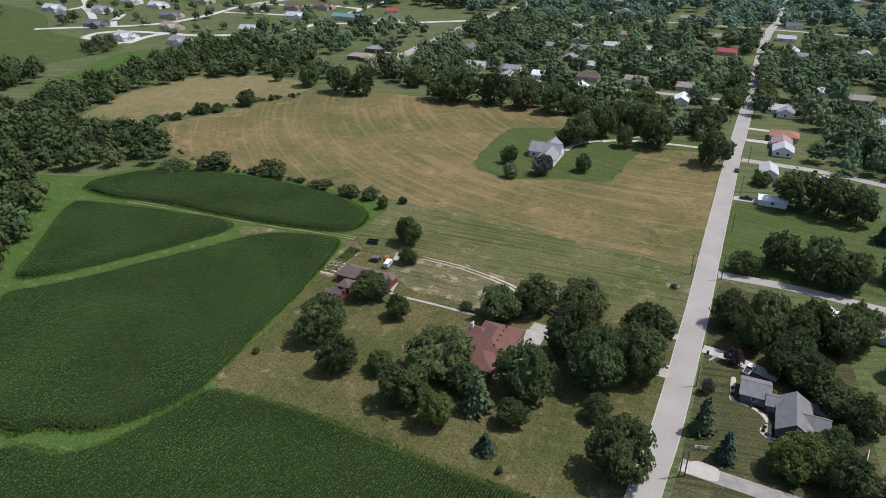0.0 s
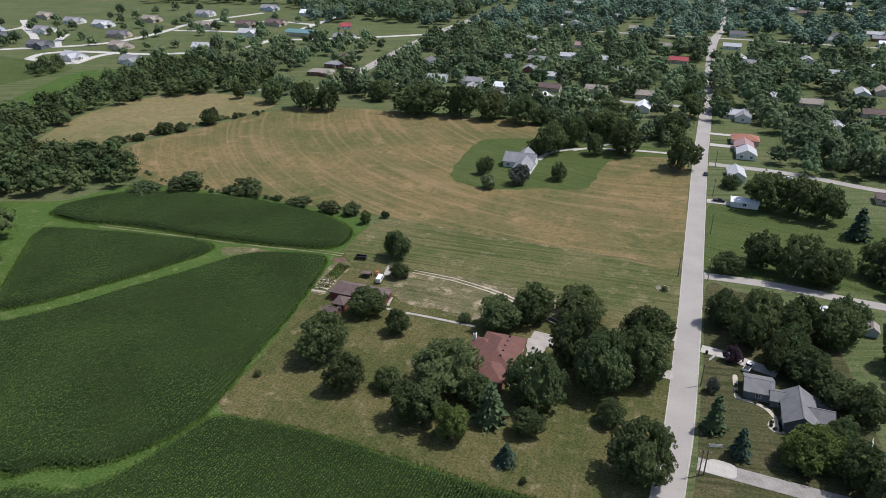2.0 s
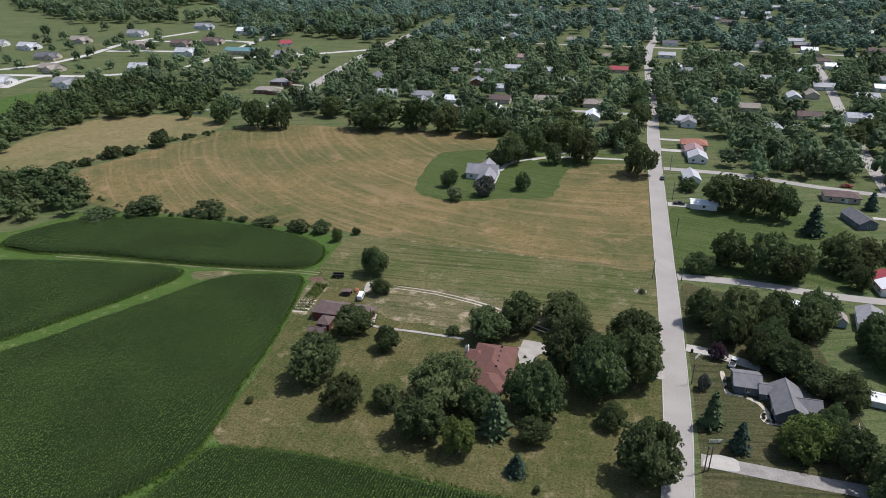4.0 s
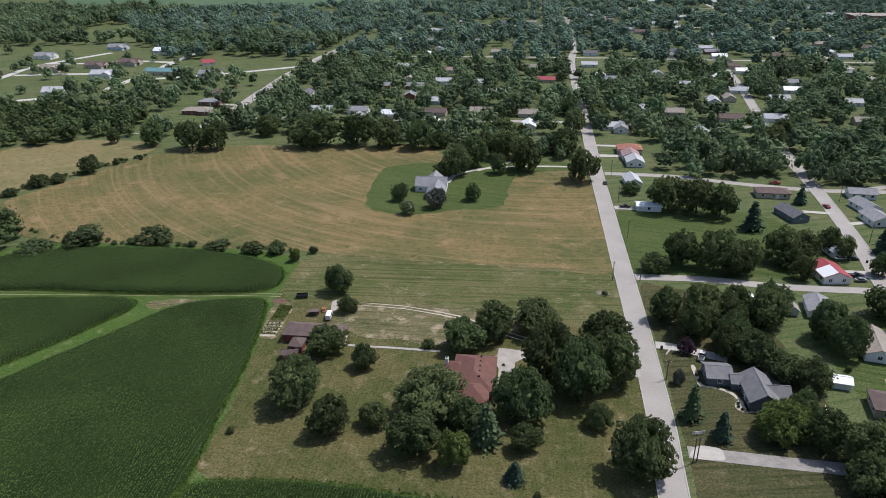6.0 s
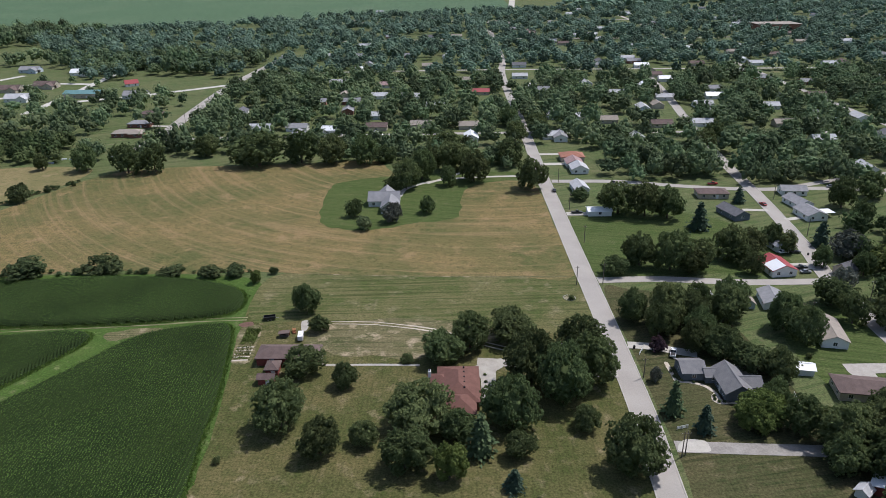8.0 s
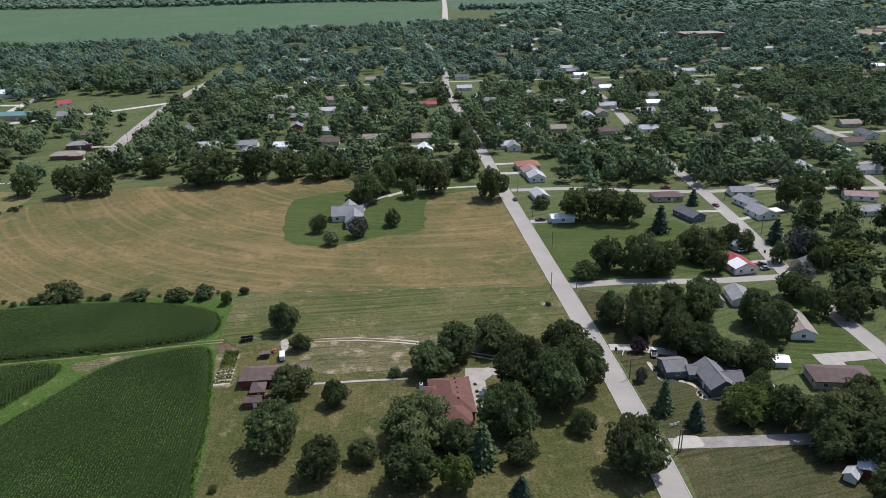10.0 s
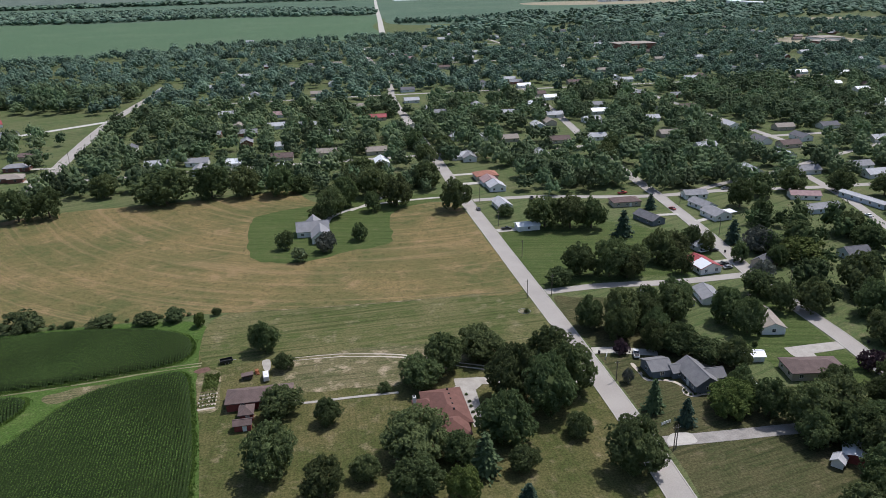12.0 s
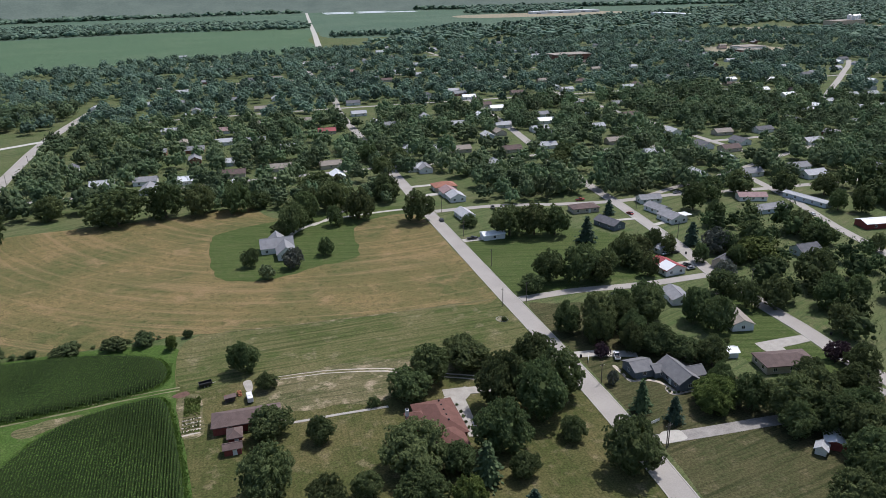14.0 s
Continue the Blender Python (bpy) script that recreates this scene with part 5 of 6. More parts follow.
for pts, label in (([(900, 2900), (1500, 2800), (1600, 3150), (950, 3250)], "bare pale industrial ground"), ([(1080, 1640), (1500, 1480), (1560, 1540), (1120, 1720)], "pale gravel rail yard"), ([(740, 1030), (860, 1020), (880, 1180), (760, 1190)], "pale paved school yard")):
    patch("bare_ground", pts, 0.12, M["soil"], label, "ground", wobble=2)
    cx, cy = sum(p[0] for p in pts) / 4, sum(p[1] for p in pts) / 4
    for f in (-0.35, 0, 0.35):
        HOUSE_SPOTS.append((cx + f * (pts[1][0] - pts[0][0]), cy + f * (pts[1][1] - pts[0][1]), 70 if cx < 900 else 110))
for k, (x, y) in enumerate(((1520, 1600), (1534, 1606), (1548, 1612), (1527, 1622))):
    silo = thing("grain_silo", x, y, 0, "tall grey steel grain silo", "silo", "grain silos")
    bm = bmesh.new()
    add_rod(bm, (0, 0, 0), (0, 0, 24), 6, 6, 20)
    part("tank", bm, M["metal_white"], silo)
    bm = bmesh.new()
    add_rod(bm, (0, 0, 24), (0, 0, 27), 6.3, 0.8, 20)
    part("roof", bm, M["steel"], silo)
CLEARED = HOUSE_SPOTS + GLADES + [(x, y, r * 0.9) for x, y, r, h in HAY_NORTH_TREES + HOUSE_NORTH_TREES + EAST_FAR_TREES]
LANES = [([(0, 380), (1, 560), (2, 700), (5, 763), (11, 830), (14, 1000), (16, 1180)], 1.0), ([(-260, 440), (-259, 500), (-262, 560), (-265, 650), (-263, 730), (-250, 900)], 11), ([(92, 120), (93, 236), (103, 305), (110, 385), (124, 507), (133, 570), (146, 680), (160, 800)], 3.5), ([(500, 606), (557, 658), (691, 778), (820, 900)], 8.0), ([(133, 350), (160, 361), (197, 373), (252, 397), (320, 425)], 3.0), ([(3, 364), (75, 352), (150, 346), (200, 338.5), (300, 334), (420, 334)], 4.5), ([(170, 180), (190, 270), (213, 360), (230, 450)], 5.5)]
THIN = [(line, 3.8) for line in BUILT]
TOWN_NEAR = [(-250, 425), (-160, 425), (-95, 425), (-50, 440), (-14, 415), (-14, 480), (14, 430), (40, 425), (52, 385), (80, 370), (140, 375), (210, 375), (330, 330), (520, 420), (520, 720), (-250, 720)]
rows = off_road(scatter(TOWN_NEAR, 15.0, 6.5, 10.0, 1, CLEARED, 1.75, 45), LANES + THIN)
rows += off_road(scatter([(-120, 412), (-50, 395), (-14, 385), (-14, 420), (-120, 430)], 10, 4.5, 7, 2, CLEARED), LANES)
rows += off_road(scatter([(34, 366), (75, 356), (140, 352), (210, 346), (420, 366), (330, 330), (210, 375), (80, 372), (40, 420)], 12.5, 5.5, 8.5, 21, CLEARED), LANES)
rows += off_road(scatter([(130, 352), (330, 340), (520, 420), (520, 620), (130, 620)], 19, 5, 8.5, 24, CLEARED), LANES + THIN)
woods("town_trees", rows, 1, (18, 110, 470, 0.062), "leafy town trees around the houses")
rows = off_road(scatter([(215, 240), (250, 330), (330, 330), (520, 420), (520, 200), (300, 130), (215, 150)], 13, 6, 9.5, 22, CLEARED), LANES)
rows += off_road(scatter([(100, 160), (165, 200), (180, 250), (160, 290), (128, 290), (112, 250), (100, 200)], 14, 4.5, 7.0, 23, CLEARED), LANES)
woods("garden_trees", rows, 7, (20, 130, 620, 0.066), "leafy garden trees between the eastern houses", "woods_creek")
TOWN_FAR = [(-420, 720), (520, 720), (520, 420), (900, 700), (1500, 1500), (1300, 1600), (100, 1560), (60, 1550), (-95, 1465), (-250, 1440), (-440, 1290), (-620, 1230), (-700, 1100)]
rows = off_road(scatter(TOWN_FAR, 18.5, 7.0, 10.5, 3, CLEARED, 1.65, 70), LANES + THIN)
woods("town_trees", [row for row in rows if row[1] < 1050], 2, (12, 60, 150, 0.09), "leafy town trees around the houses", "woods_far_hazed")
woods("town_trees", [row for row in rows if row[1] >= 1050], 8, (9, 24, 40, 0.12), "leafy town trees around the houses", "woods_far_hazed")
rows = scatter([(150, 1600), (1300, 1600), (900, 700), (2200, 1400), (4200, 3600), (2600, 3300), (1900, 2900), (1000, 2450), (420, 1960)], 34.0, 11, 18, 4, HOUSE_SPOTS, 1.0, 150)
woods("far_trees", rows, 3, (4, 0, 0, 0.3), "distant leafy trees", "woods_far_hazed")
rows = scatter([(-1900, 2700), (-760, 2540), (-288, 2640), (150, 2520), (200, 2850), (-290, 3250), (-760, 3300), (-1900, 3500)], 27.0, 13, 19, 5, HOUSE_SPOTS, 1.0)
rows += scatter([(1000, 3350), (1500, 3100), (1700, 3900), (1250, 4100)], 38, 16, 24, 51, HOUSE_SPOTS, 0.9, 300)
rows += scatter([(-3500, 3600), (-1400, 4120), (-200, 4380), (330, 4400), (330, 4500), (-1300, 4400), (-3500, 3900)], 40.0, 22, 32, 6, (), 0.8)
rows += scatter([(1000, 4250), (2500, 3600), (3300, 2900), (3500, 3100), (2700, 3800), (1000, 4420)], 40.0, 22, 32, 61, (), 0.8)
rows += scatter([(160, 1990), (430, 1975), (700, 2290), (660, 2340), (400, 2080), (170, 2080)], 18.0, 7, 11, 7, (), 1.5)
woods("far_woods", rows, 4, (3, 0, 0, 0.3), "distant tree belts between the fields", "woods_far_hazed")
# creek woods west of the fields
rows = scatter([(-217, 122), (-234, 147), (-251, 178), (-272, 185), (-300, 205), (-287, 213), (-263, 225), (-251, 238), (-256, 254), (-294, 272), (-332, 262), (-365, 275), (-480, 280), (-480, 150), (-300, 90)], 10.5, 5.2, 8.2, 8, (), 1.7)
rows += scatter([(-378, 272), (-354, 281), (-365, 331), (-358, 370), (-328, 402), (-291, 410), (-308, 458), (-381, 470), (-425, 457), (-410, 387), (-404, 335), (-404, 300)], 10.5, 5.0, 8.0, 9, (), 1.7)
rows += scatter([(-600, 280), (-440, 295), (-433, 314), (-444, 335), (-477, 347), (-600, 335)], 11, 4.5, 7, 10)
rows += scatter([(-476, 389), (-473, 425), (-502, 450), (-509, 420)], 9, 4, 6, 11)
rows += [(x, y, r, 1.3 * r) for x, y, r, h in scatter([(-304, 280), (-300, 300), (-288, 325), (-276, 350), (-262, 372), (-266, 374), (-281, 350), (-293, 325), (-305, 302), (-309, 284)], 3.2, 1.0, 2.3, 15)]
rows += [(x, y, r, 1.2 * r) for x, y, r, h in scatter([(-262, 258), (-240, 244), (-180, 246), (-135, 246), (-135, 249), (-180, 250), (-240, 249), (-262, 262)], 4.5, 0.8, 1.8, 16)]
woods("creek_woods", rows, 5, (18, 120, 460, 0.07), "dense leafy woods along the creek", "woods_creek")
rows = scatter([(-310, 440), (-285, 430), (-270, 415), (-250, 425), (-250, 470), (-270, 600), (-300, 640), (-420, 620), (-430, 470), (-350, 475)], 19, 5.5, 8.5, 12, HOUSE_SPOTS + [(-284, 468, 15), (-282, 454, 12), (-284, 496, 13), (-300, 484, 12), (-384, 615, 18), (-385, 595, 14), (-395, 575, 12)])
rows += scatter([(-700, 860), (-250, 850), (-250, 730), (-420, 740), (-520, 830), (-700, 790), (-900, 900), (-1150, 1200), (-600, 1230)], 19, 8, 12, 13, HOUSE_SPOTS)
rows += scatter([(-760, 480), (-420, 480), (-380, 700), (-640, 760)], 36, 4.5, 7, 14, HOUSE_SPOTS)
rows = off_road(rows, LANES + [([(-620, 462), (-514, 488), (-433, 512)], 9), ([(-680, 510), (-533, 582), (-529, 670)], 9)])
woods("town_trees", rows, 6, (12, 70, 190, 0.09), "leafy trees round the western houses")

# a low wooded rise, added as backdrop, closes the view; its colour carries haze
turns = np.radians(np.arange(40, 141, 1.0))
verts = []
for k, a in enumerate(turns):
    for reach, top in ((4500, 0), (4620, 34 + 12 * noise.noise(Vector((k * 0.35, 0, 5)))), (4850, 128 + 14 * noise.noise(Vector((k * 0.2, 4, 5))))):
        verts.append((reach * math.cos(a), reach * math.sin(a), top))
i = np.arange(len(turns) - 1) * 3
quads = np.concatenate([np.stack([i + r, i + 1 + r, i + 4 + r, i + 3 + r], 1) for r in (0, 1)])
tagged(new("backdrop", np_mesh("backdrop", verts, None, quads[:, ::-1], surface("distant_woods_hazed", (0.09, 0.12, 0.1), (0.13, 0.165, 0.135), 0.01, 1.0, bump=0.3), True)), "hazy wooded backdrop rise at the horizon", "hills", kind="structure")

# ---- vehicles ----
def paint(name, colour):
    return surface(name, colour, tuple(min(1, c * 1.15) for c in colour), 0.5, 0.3, spec=0.5)


PAINT = {"black": paint("black_car_paint", (0.02, 0.02, 0.022)), "white": paint("white_car_paint", (0.7, 0.7, 0.7)), "red": paint("red_car_paint", (0.3, 0.03, 0.03)),
         "grey": paint("grey_car_paint", (0.2, 0.21, 0.22)), "silver": paint("silver_car_paint", (0.45, 0.46, 0.47))}


def extruded(profile, half, bevel=0.05):
    """A side profile in x and z, drawn out to both sides."""
    bm = bmesh.new()
    a = [bm.verts.new((x, -half, z)) for x, z in profile]
    b = [bm.verts.new((x, half, z)) for x, z in profile]
    bm.faces.new(a[::-1])
    bm.faces.new(b)
    n = len(profile)
    for k in range(n):
        bm.faces.new((a[k], a[(k + 1) % n], b[(k + 1) % n], b[k]))
    bmesh.ops.recalc_face_normals(bm, faces=bm.faces)
    if bevel:
        bmesh.ops.bevel(bm, geom=bm.edges[:], offset=bevel, segments=1, affect="EDGES")
    return bm


def add_wheels(base, spots, radius=0.34):
    for x, y in spots:
        bm = bmesh.new()
        add_rod(bm, (x, y - 0.11, radius), (x, y + 0.11, radius), radius, radius, 14)
        wheel = part("wheel", bm, M["rubber"], base)
        bm = bmesh.new()
        side = 0.12 if y > 0 else -0.12
        add_rod(bm, (x, y + side - 0.02, radius), (x, y + side + 0.02, radius), radius * 0.6, radius * 0.6, 10)
        part("rim", bm, M["steel"], wheel)


def car(x, y, turn, colour, label, pickup=False):
    base = thing("pickup_truck" if pickup else "car", x, y, turn, label, "truck" if pickup else "car", z=0.1)
    if pickup:
        body = [(-2.7, 0.45), (-2.7, 1.15), (-0.55, 1.15), (-0.5, 1.2), (1.15, 1.2), (2.65, 1.1), (2.75, 0.5)]
        cabin = [(-0.55, 1.12), (-0.4, 1.78), (0.6, 1.78), (1.2, 1.15)]
        part("bed", box(-2.6, -0.75, 1.1, -0.65, 0.75, 1.18), M["dark"], base, "open black load bed")
    else:
        body = [(-2.2, 0.4), (-2.25, 0.9), (-1.6, 0.98), (1.0, 0.98), (2.15, 0.82), (2.2, 0.4)]
        cabin = [(-1.65, 0.95), (-1.0, 1.45), (0.35, 1.45), (1.1, 0.95)]
    part("body", extruded(body, 0.92, 0.06), PAINT[colour], base)
    part("cabin", extruded(cabin, 0.8, 0.05), M["glass"], base, "dark tinted windows")
    x0, x1 = cabin[1][0] + 0.05, cabin[2][0] - 0.05
    part("car_roof", box(x0, -0.7, cabin[1][1] - 0.02, x1, 0.7, cabin[1][1] + 0.05, 0.03), PAINT[colour], base)
    for side in (-0.62, 0.62):
        part("headlight", box(body[-2][0] - 0.04, side - 0.18, 0.66, body[-2][0] + 0.06, side + 0.18, 0.82, 0.02), M["trim"], base, "clear headlight")
    add_wheels(base, [(sx * (1.7 if pickup else 1.35), sy * 0.84) for sx in (-1, 1) for sy in (-1, 1)])
    return base


car(2.1, 346, 90, "black", "black car on the grey street")
car(8.2, 311.4, 0, "black", "black pickup truck in the driveway", True)
car(16.3, 180.9, 70, "white", "white pickup truck beside the garage", True)
car(89.3, 354.5, 0, "red", "red pickup truck by the cross street", True)
car(102.8, 321, 100, "red", "red car on the street")
car(86.2, 260.4, 10, "white", "white car in a driveway")
car(91.2, 260.6, 5, "black", "black car in a driveway")
car(86.0, 244.6, 5, "black", "black pickup truck in the driveway", True)
car(86.3, 240.8, 5, "grey", "grey car in the driveway")
car(40, 352.5, 10, "silver", "silver car behind the small white house")
car(36, 357.5, 80, "black", "black pickup truck behind the small white house", True)
car(150, 347.8, 0, "grey", "grey car on the cross street")
car(192.5, 286, 80, "white", "white car on the grass")

# the white van and the black trailer behind the barn
van = thing("camper_van", -104.4, 193.4, 96, "white camper van on the grass behind the barn", "van", z=0.05)
part("body", extruded([(-3.0, 0.5), (-3.05, 2.5), (1.7, 2.6), (2.2, 1.7), (3.0, 1.4), (3.1, 0.5)], 1.05, 0.1), PAINT["white"], van)
part("windscreen", extruded([(1.85, 1.75), (1.75, 2.45), (1.9, 2.45), (2.3, 1.75)], 0.9, 0.02), M["glass"], van)
part("roof_hatch", box(-1.4, -0.4, 2.52, -0.6, 0.4, 2.68, 0.05), M["trim"], van)
for side in (-1.06, 1.06):
    part("side_window", box(-1.6, side - 0.02, 1.5, 0.6, side + 0.02, 2.1), M["glass"], van)
add_wheels(van, [(sx * 2.0, sy * 0.98) for sx in (-1, 1) for sy in (-1, 1)], 0.38)
van.scale = (0.82, 0.82, 0.82)
trailer = thing("dump_trailer", -117.9, 206.6, 12, "black two-axle trailer standing on the grass", "trailer", z=0.05)
part("bed", box(-2.0, -0.95, 0.65, 2.0, 0.95, 0.75), M["dark"], trailer)
for y in (-0.98, 0.98):
    part("side_board", box(-2.05, y - 0.05, 0.65, 2.05, y + 0.05, 1.45, 0.02), PAINT["black"], trailer)
for x in (-2.02, 2.02):
    part("end_board", box(x - 0.05, -0.93, 0.65, x + 0.05, 0.93, 1.4, 0.02), PAINT["black"], trailer)
bm = bmesh.new()
add_rod(bm, (2.0, 0, 0.6), (3.3, 0, 0.5), 0.07, 0.05)
part("tow_bar", bm, M["steel"], trailer)
add_wheels(trailer, [(x, y) for x in (-0.5, 0.5) for y in (-1.15, 1.15)], 0.36)
lean_to = thing("wood_shelter", -110.2, 194.6, 4, "small brown wooden shelter with stacked firewood", "shelter")
part("back_wall", box(-1.7, 0.9, 0, 1.7, 1.05, 1.8, 0.03), M["barn_red"], lean_to)
part("shelter_roof", extruded([(-1.9, 1.6), (-1.9, 1.72), (1.9, 2.0), (1.9, 1.88)], 1.2, 0.02), M["roof_brown"], lean_to)
for x in (-1.6, 1.6):
    bm = bmesh.new()
    add_rod(bm, (x, -0.9, 0), (x, -0.9, 1.7), 0.07, 0.07)
    part("post", bm, M["pole_wood"], lean_to)
log_rng = random.Random(3)
bm = bmesh.new()
for k in range(40):
    lx, lz = -1.4 + (k % 10) * 0.3, 0.12 + (k // 10) * 0.24
    add_rod(bm, (lx, -0.5, lz), (lx + log_rng.uniform(-0.03, 0.03), 0.5, lz), 0.12, 0.11, 6)
tagged(part("firewood", bm, M["pole_wood"], lean_to), "stacked split logs")
bm = bmesh.new()
for k in range(26):
    add_rod(bm, (0.0 + (k % 5) * 0.25, -1.2 + 0.5 * (k // 9), 0.12 + 0.2 * (k // 5)), (0.0 + (k % 5) * 0.25, 1.2, 0.12 + 0.2 * (k // 5)), 0.11, 0.1, 6)
stack = tagged(part("log_pile", bm, surface("orange_cut_wood", (0.3, 0.12, 0.06), (0.42, 0.19, 0.1), 2.0, 0.9)), "orange-brown pile of cut logs", "logs")
stack.matrix_basis = pose(-107.9, 197.4, 0, 0, 0, 12)

# the vegetable garden
patch("garden_soil", [(-126, 201), (-119.5, 201.5), (-118.6, 190), (-118, 179), (-123.4, 178.4), (-125.4, 190)], 0.07, M["straw"], "straw-strewn soil of a vegetable garden", "garden", wobble=0.5)
patch("compost", [(-128, 203.6), (-124, 205), (-122.6, 202.4), (-126, 201.4)], 0.09, surface("dark_compost", (0.09, 0.05, 0.04), (0.16, 0.09, 0.07), 1.0, 0.95, bump=0.6), "reddish brown compost heap", "compost", wobble=0.4)
for k in range(5):
    tagged(strip("garden_row", [(-124.2, 179.6 + 2.0 * k), (-121.5, 179.9 + 2.0 * k), (-118.8, 179.8 + 2.0 * k)], 0.4, -0.4, 0.1 + 0.002 * k, M["gravel"], 0.04, 0.12), "pale dry mulch row in the garden", "garden", kind="structure")
garden_rng = np.random.default_rng(5)
for k in range(9):
    verts, quads = [], []
    y = 181.0 + 2.2 * k
    for j in range(340 if k > 4 else 60):
        c = np.array([garden_rng.uniform(-124.0 + 0.12 * (9 - k) * 0.1, -119.2), y + garden_rng.normal(0, 0.8 if k > 4 else 0.35), garden_rng.uniform(0.15, 0.6)])
        a, b = garden_rng.normal(0, 0.16, 3), garden_rng.normal(0, 0.16, 3)
        quads.append(np.arange(4) + len(verts))
        verts += [c + a, c + b, c - a, c - b]
    tagged(new("vegetable_bed", np_mesh("vegetable_bed", verts, None, quads, M["leaf_bright"])), "row of leafy vegetables in soil", "vegetables", "vegetable rows")
patch("gravel_spot", [(-106, 205), (-103.6, 205.6), (-103.2, 200), (-104.2, 198), (-105.4, 199.5)], 0.075, M["drive"], "pale gravel patch beside the van", "gravel", wobble=0.5)


# ---- poles, bins, fences and beds ----
def utility_pole(x, y, h, turn=0.0):
    base = thing("utility_pole", x, y, turn, "weathered wooden utility pole with a crossarm", "pole", "utility poles")
    bm = bmesh.new()
    add_rod(bm, (0, 0, -0.2), (0, 0, h), 0.17, 0.11)
    part("post", bm, M["pole_wood"], base)
    part("crossarm", box(-0.8, -0.06, h - 0.8, 0.8, 0.06, h - 0.68, 0.02), M["pole_wood"], base)
    for k in (-0.7, 0.0, 0.7):
        bm = bmesh.new()
        add_rod(bm, (k, 0, h - 0.68), (k, 0, h - 0.52), 0.05, 0.035, 6)
        part("insulator", bm, M["trim"], base)


for x, y, h in ((3.9, 131.8, 8.0), (5.0, 132.6, 7.6), (3.6, 168.0, 7.0), (4.6, 232.3, 9.0), (5.0, 274, 8.5), (5.6, 317.5, 8.5), (6.5, 361, 8.5), (-5.5, 232.2, 8.0), (69, 200.5, 8.5), (98, 216, 8.5), (105, 279, 8.5), (112, 330, 8.5)):
    utility_pole(x, y, h)
for x, y in ((-254, 520), (-254, 580), (-255, 640)):
    utility_pole(x, y, 9.0)


def wheelie_bin(x, y, label):
    base = thing("refuse_bin", x, y, 20, label, "bin", z=0.05)
    part("body", extruded([(-0.26, 0.05), (-0.32, 1.0), (0.32, 1.0), (0.26, 0.05)], 0.3, 0.03), M["rubber"], base)
    part("lid", box(-0.36, -0.34, 1.0, 0.36, 0.34, 1.08, 0.03), M["rubber"], base)


wheelie_bin(4.9, 184.8, "black refuse bin at the driveway's mouth")
wheelie_bin(95.8, 171.0, "black refuse bin beside the street")
wheelie_bin(95.5, 258.0, "black refuse bin beside the street")


def rail_fence(x, y, turn, length, posts, label):
    base = thing("rail_fence", x, y, turn, label, "fence")
    for k in range(posts):
        px = -length / 2 + length * k / (posts - 1)
        part("post", box(px - 0.07, -0.07, 0, px + 0.07, 0.07, 1.25, 0.02), M["trim"], base)
    for z in (0.4, 0.75, 1.1):
        part("rail", box(-length / 2, -0.04, z - 0.07, length / 2, 0.04, z + 0.07, 0.01), M["trim"], base)


rail_fence(7.6, 143.2, 15, 3.2, 3, "short white rail fence under the spruce")
rail_fence(43.6, 154.5, 80, 8.0, 5, "white rail fence between two gardens")
rail_fence(6.4, 182.2, 60, 3.4, 3, "short white rail fence at the driveway")
for pts, label in (([(12.1, 176), (13.3, 176), (13.3, 171), (13.4, 166.6), (17, 165.6), (20.4, 164.0), (22.4, 160.6), (21.6, 160.0), (19.8, 163.0), (16.6, 164.7), (12.6, 165.6), (12.2, 170)], "pale gravel bed along the garage"),
                   ([(22.6, 160), (20.6, 158.4), (20.2, 156.0), (21.6, 154.4), (24, 154.2), (25, 154.6), (23.6, 155.6), (22.9, 157)], "round gravel bed at the house corner"),
                   ([(25, 154.4), (30, 154.2), (31, 154.9), (25, 155.1)], "pale gravel strip along the house")):
    patch("gravel_bed", pts, 0.09, M["gravel"], label, "flower bed", wobble=0.2)
for x, y in ((21.0, 156.4), (21.8, 155.2), (21.2, 157.8), (23.2, 155.0), (12.7, 171), (12.8, 168), (14.5, 166.0), (17.6, 165.0), (-43.9, 166), (-44.0, 163.5), (-44.2, 160.4), (-44.2, 157.6), (-44, 170)):
    tree(x, y, 0.55, 0.9, "bush", "", "small clipped garden shrub", "shrub", "shrub")
bm = bmesh.new()
for k in range(14):
    a = k * 2 * math.pi / 14
    bmesh.ops.create_icosphere(bm, subdivisions=1, radius=0.28, matrix=pose(2.2 * math.cos(a), 2.2 * math.sin(a), 0.12) @ Matrix.Diagonal((1.1, 0.9, 0.7, 1)))
ring = tagged(part("stone_ring", bm, M["concrete"]), "ring of pale stones round a shrub", "stones")
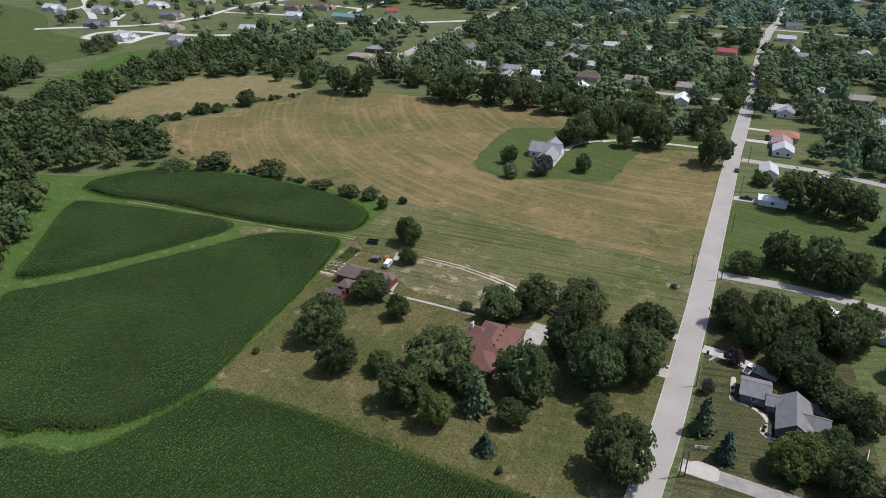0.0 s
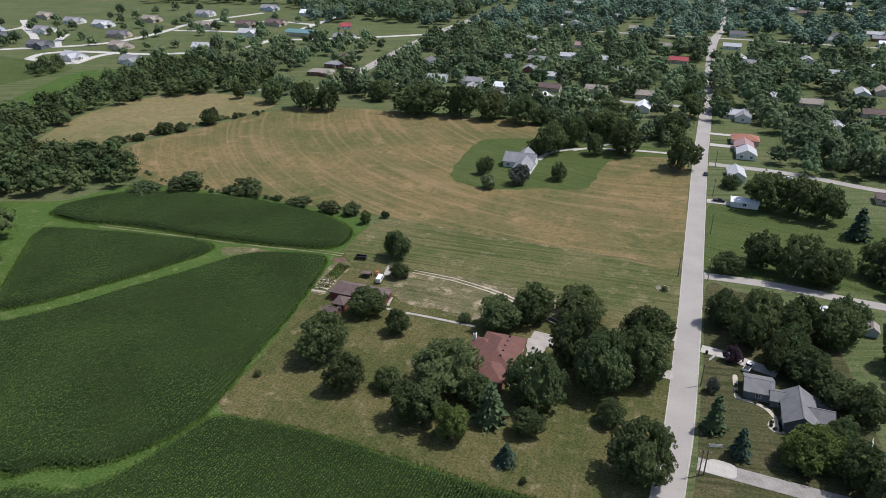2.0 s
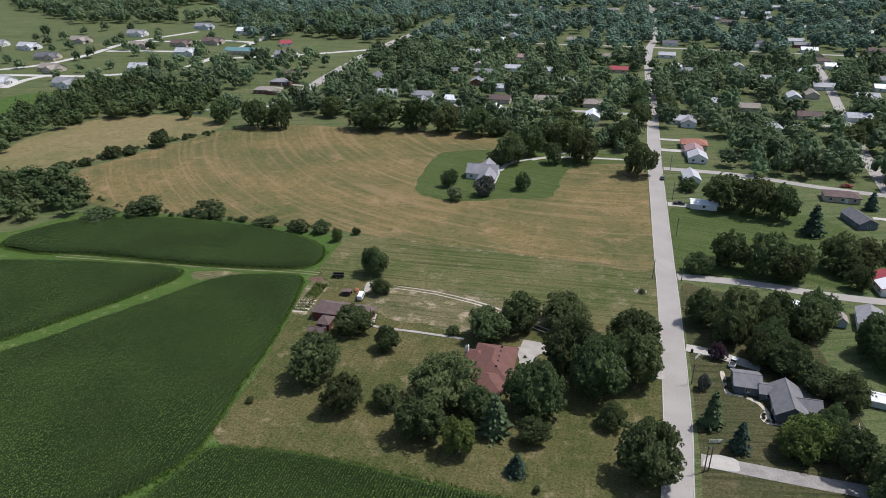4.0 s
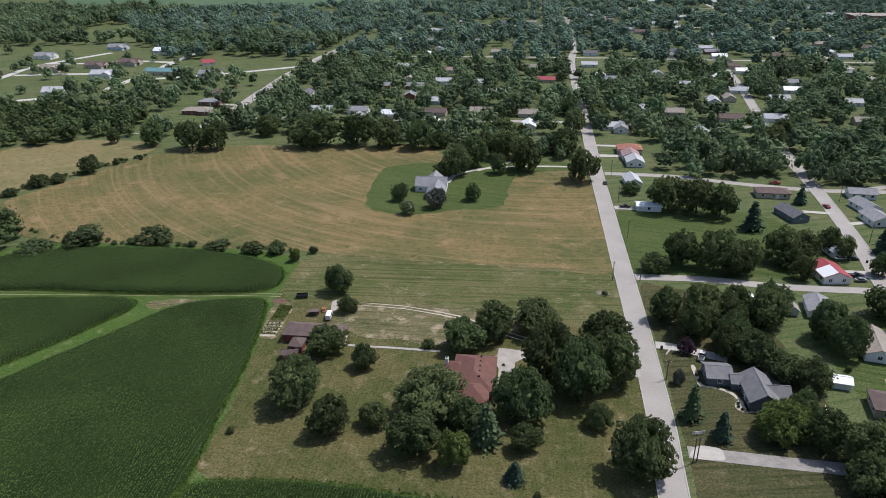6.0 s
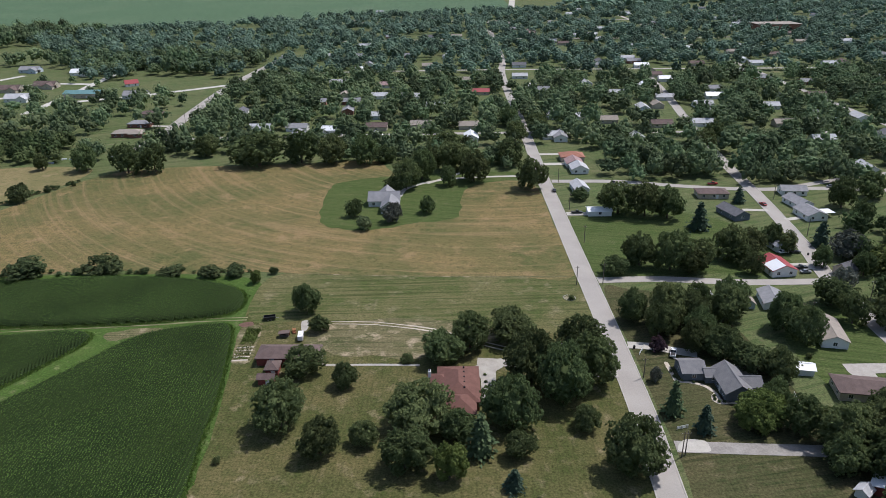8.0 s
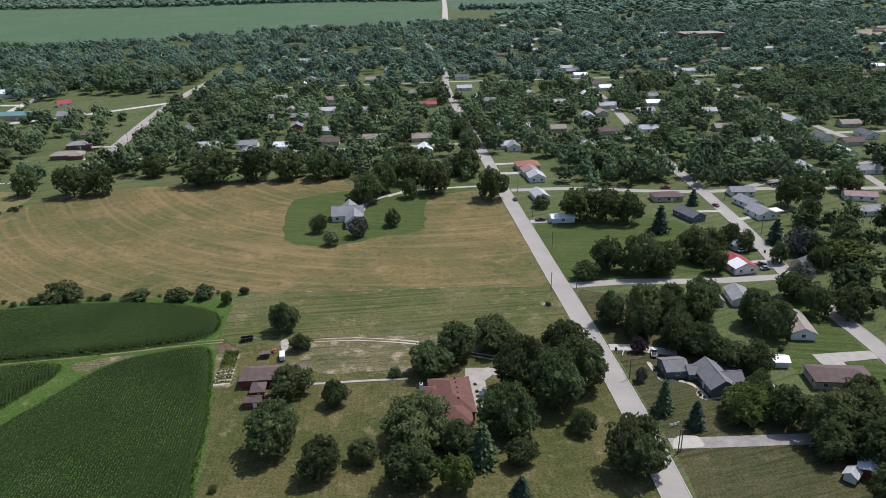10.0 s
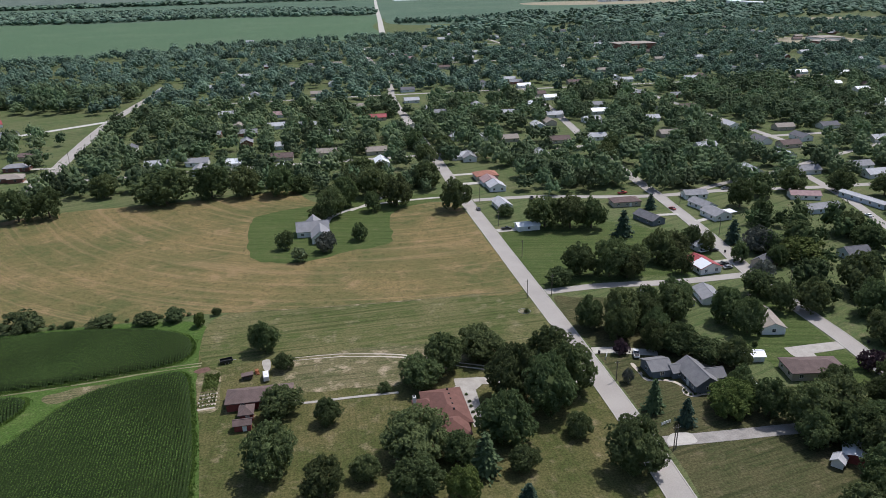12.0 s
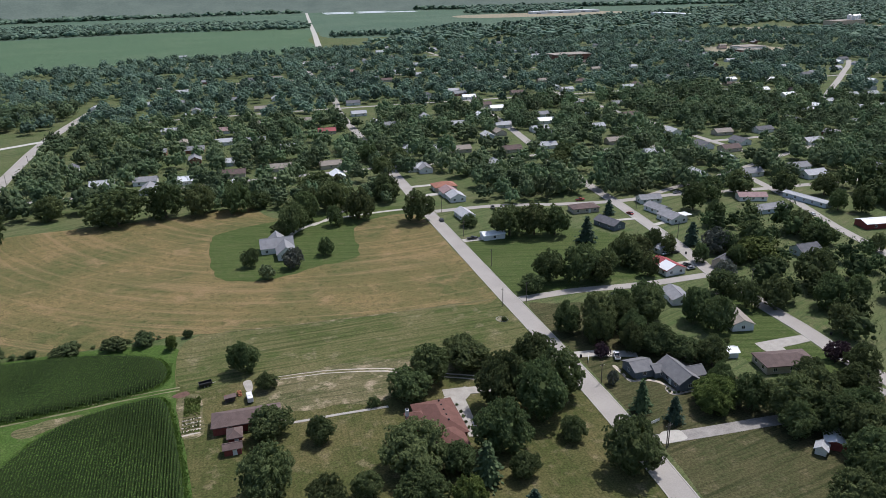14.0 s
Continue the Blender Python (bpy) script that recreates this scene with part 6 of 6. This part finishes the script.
ring.matrix_basis = pose(-10, 221.2, 0)
patch("mulch_ring", [(-12, 221), (-10, 223), (-8, 221.2), (-10, 219.2)], 0.08, M["soil"], "bare earth ring under the shrub", "soil", wobble=0.2)
for k, (x, y) in enumerate(((-302, 412), (-298, 420), (-284, 424.5), (-281.5, 427), (-267, 424.5), (-292, 421))):
    pile = thing("junk_pile", x, y, 40 * k, "pale boxes and scrap on the grass by the woods", "clutter", "clutter by the woods")
    part("crate", box(-0.9, -0.6, 0, 0.9, 0.6, 0.8, 0.05), M["metal_white"] if k % 2 else M["siding_tan"], pile)
    part("tarpaulin", box(0.8, -0.5, 0, 2.4, 0.8, 0.5, 0.1), M["siding_blue"], pile)
for x, y in ((35.4, 173.4), (36.6, 171.6)):
    table = thing("garden_table", x, y, 25, "pale garden table on a terrace", "table")
    part("tabletop", box(-0.8, -0.5, 0.7, 0.8, 0.5, 0.76, 0.02), M["trim"], table)
    for lx in (-0.65, 0.65):
        for ly in (-0.38, 0.38):
            part("leg", box(lx - 0.04, ly - 0.04, 0, lx + 0.04, ly + 0.04, 0.7), M["trim"], table)
patch("terrace", [(33, 169), (38.5, 169.5), (38.5, 175), (33, 174.5)], 0.08, M["concrete"], "pale stone terrace behind the grey house", "terrace", wobble=0.3)
patch("driveway", [(66.5, 174.5), (76, 174.6), (86.5, 174.4), (86.5, 169.6), (80, 169.2), (73.6, 169), (73, 164.6), (67, 165.4), (66, 170)], 0.12, M["drive"], "wide pale concrete driveway before the brown house", "driveway", False)
patch("drive_apron", [(4, 134.0), (6.6, 138.6), (11.6, 138.2), (12.4, 136.0), (11.4, 133.6)], 0.13, M["concrete"], "pale concrete apron at the lane's mouth", "paving", wobble=0.15)
patch("terrace", [(-46.4, 171), (-46.8, 175), (-43, 178), (-38.5, 179.4), (-36, 177.6), (-38.5, 174), (-41.6, 171), (-42.6, 160), (-43, 153), (-45.4, 153.5), (-45.4, 168)], 0.2, M["drive"], "pale concrete forecourt beside the red-roofed house", "terrace", False)
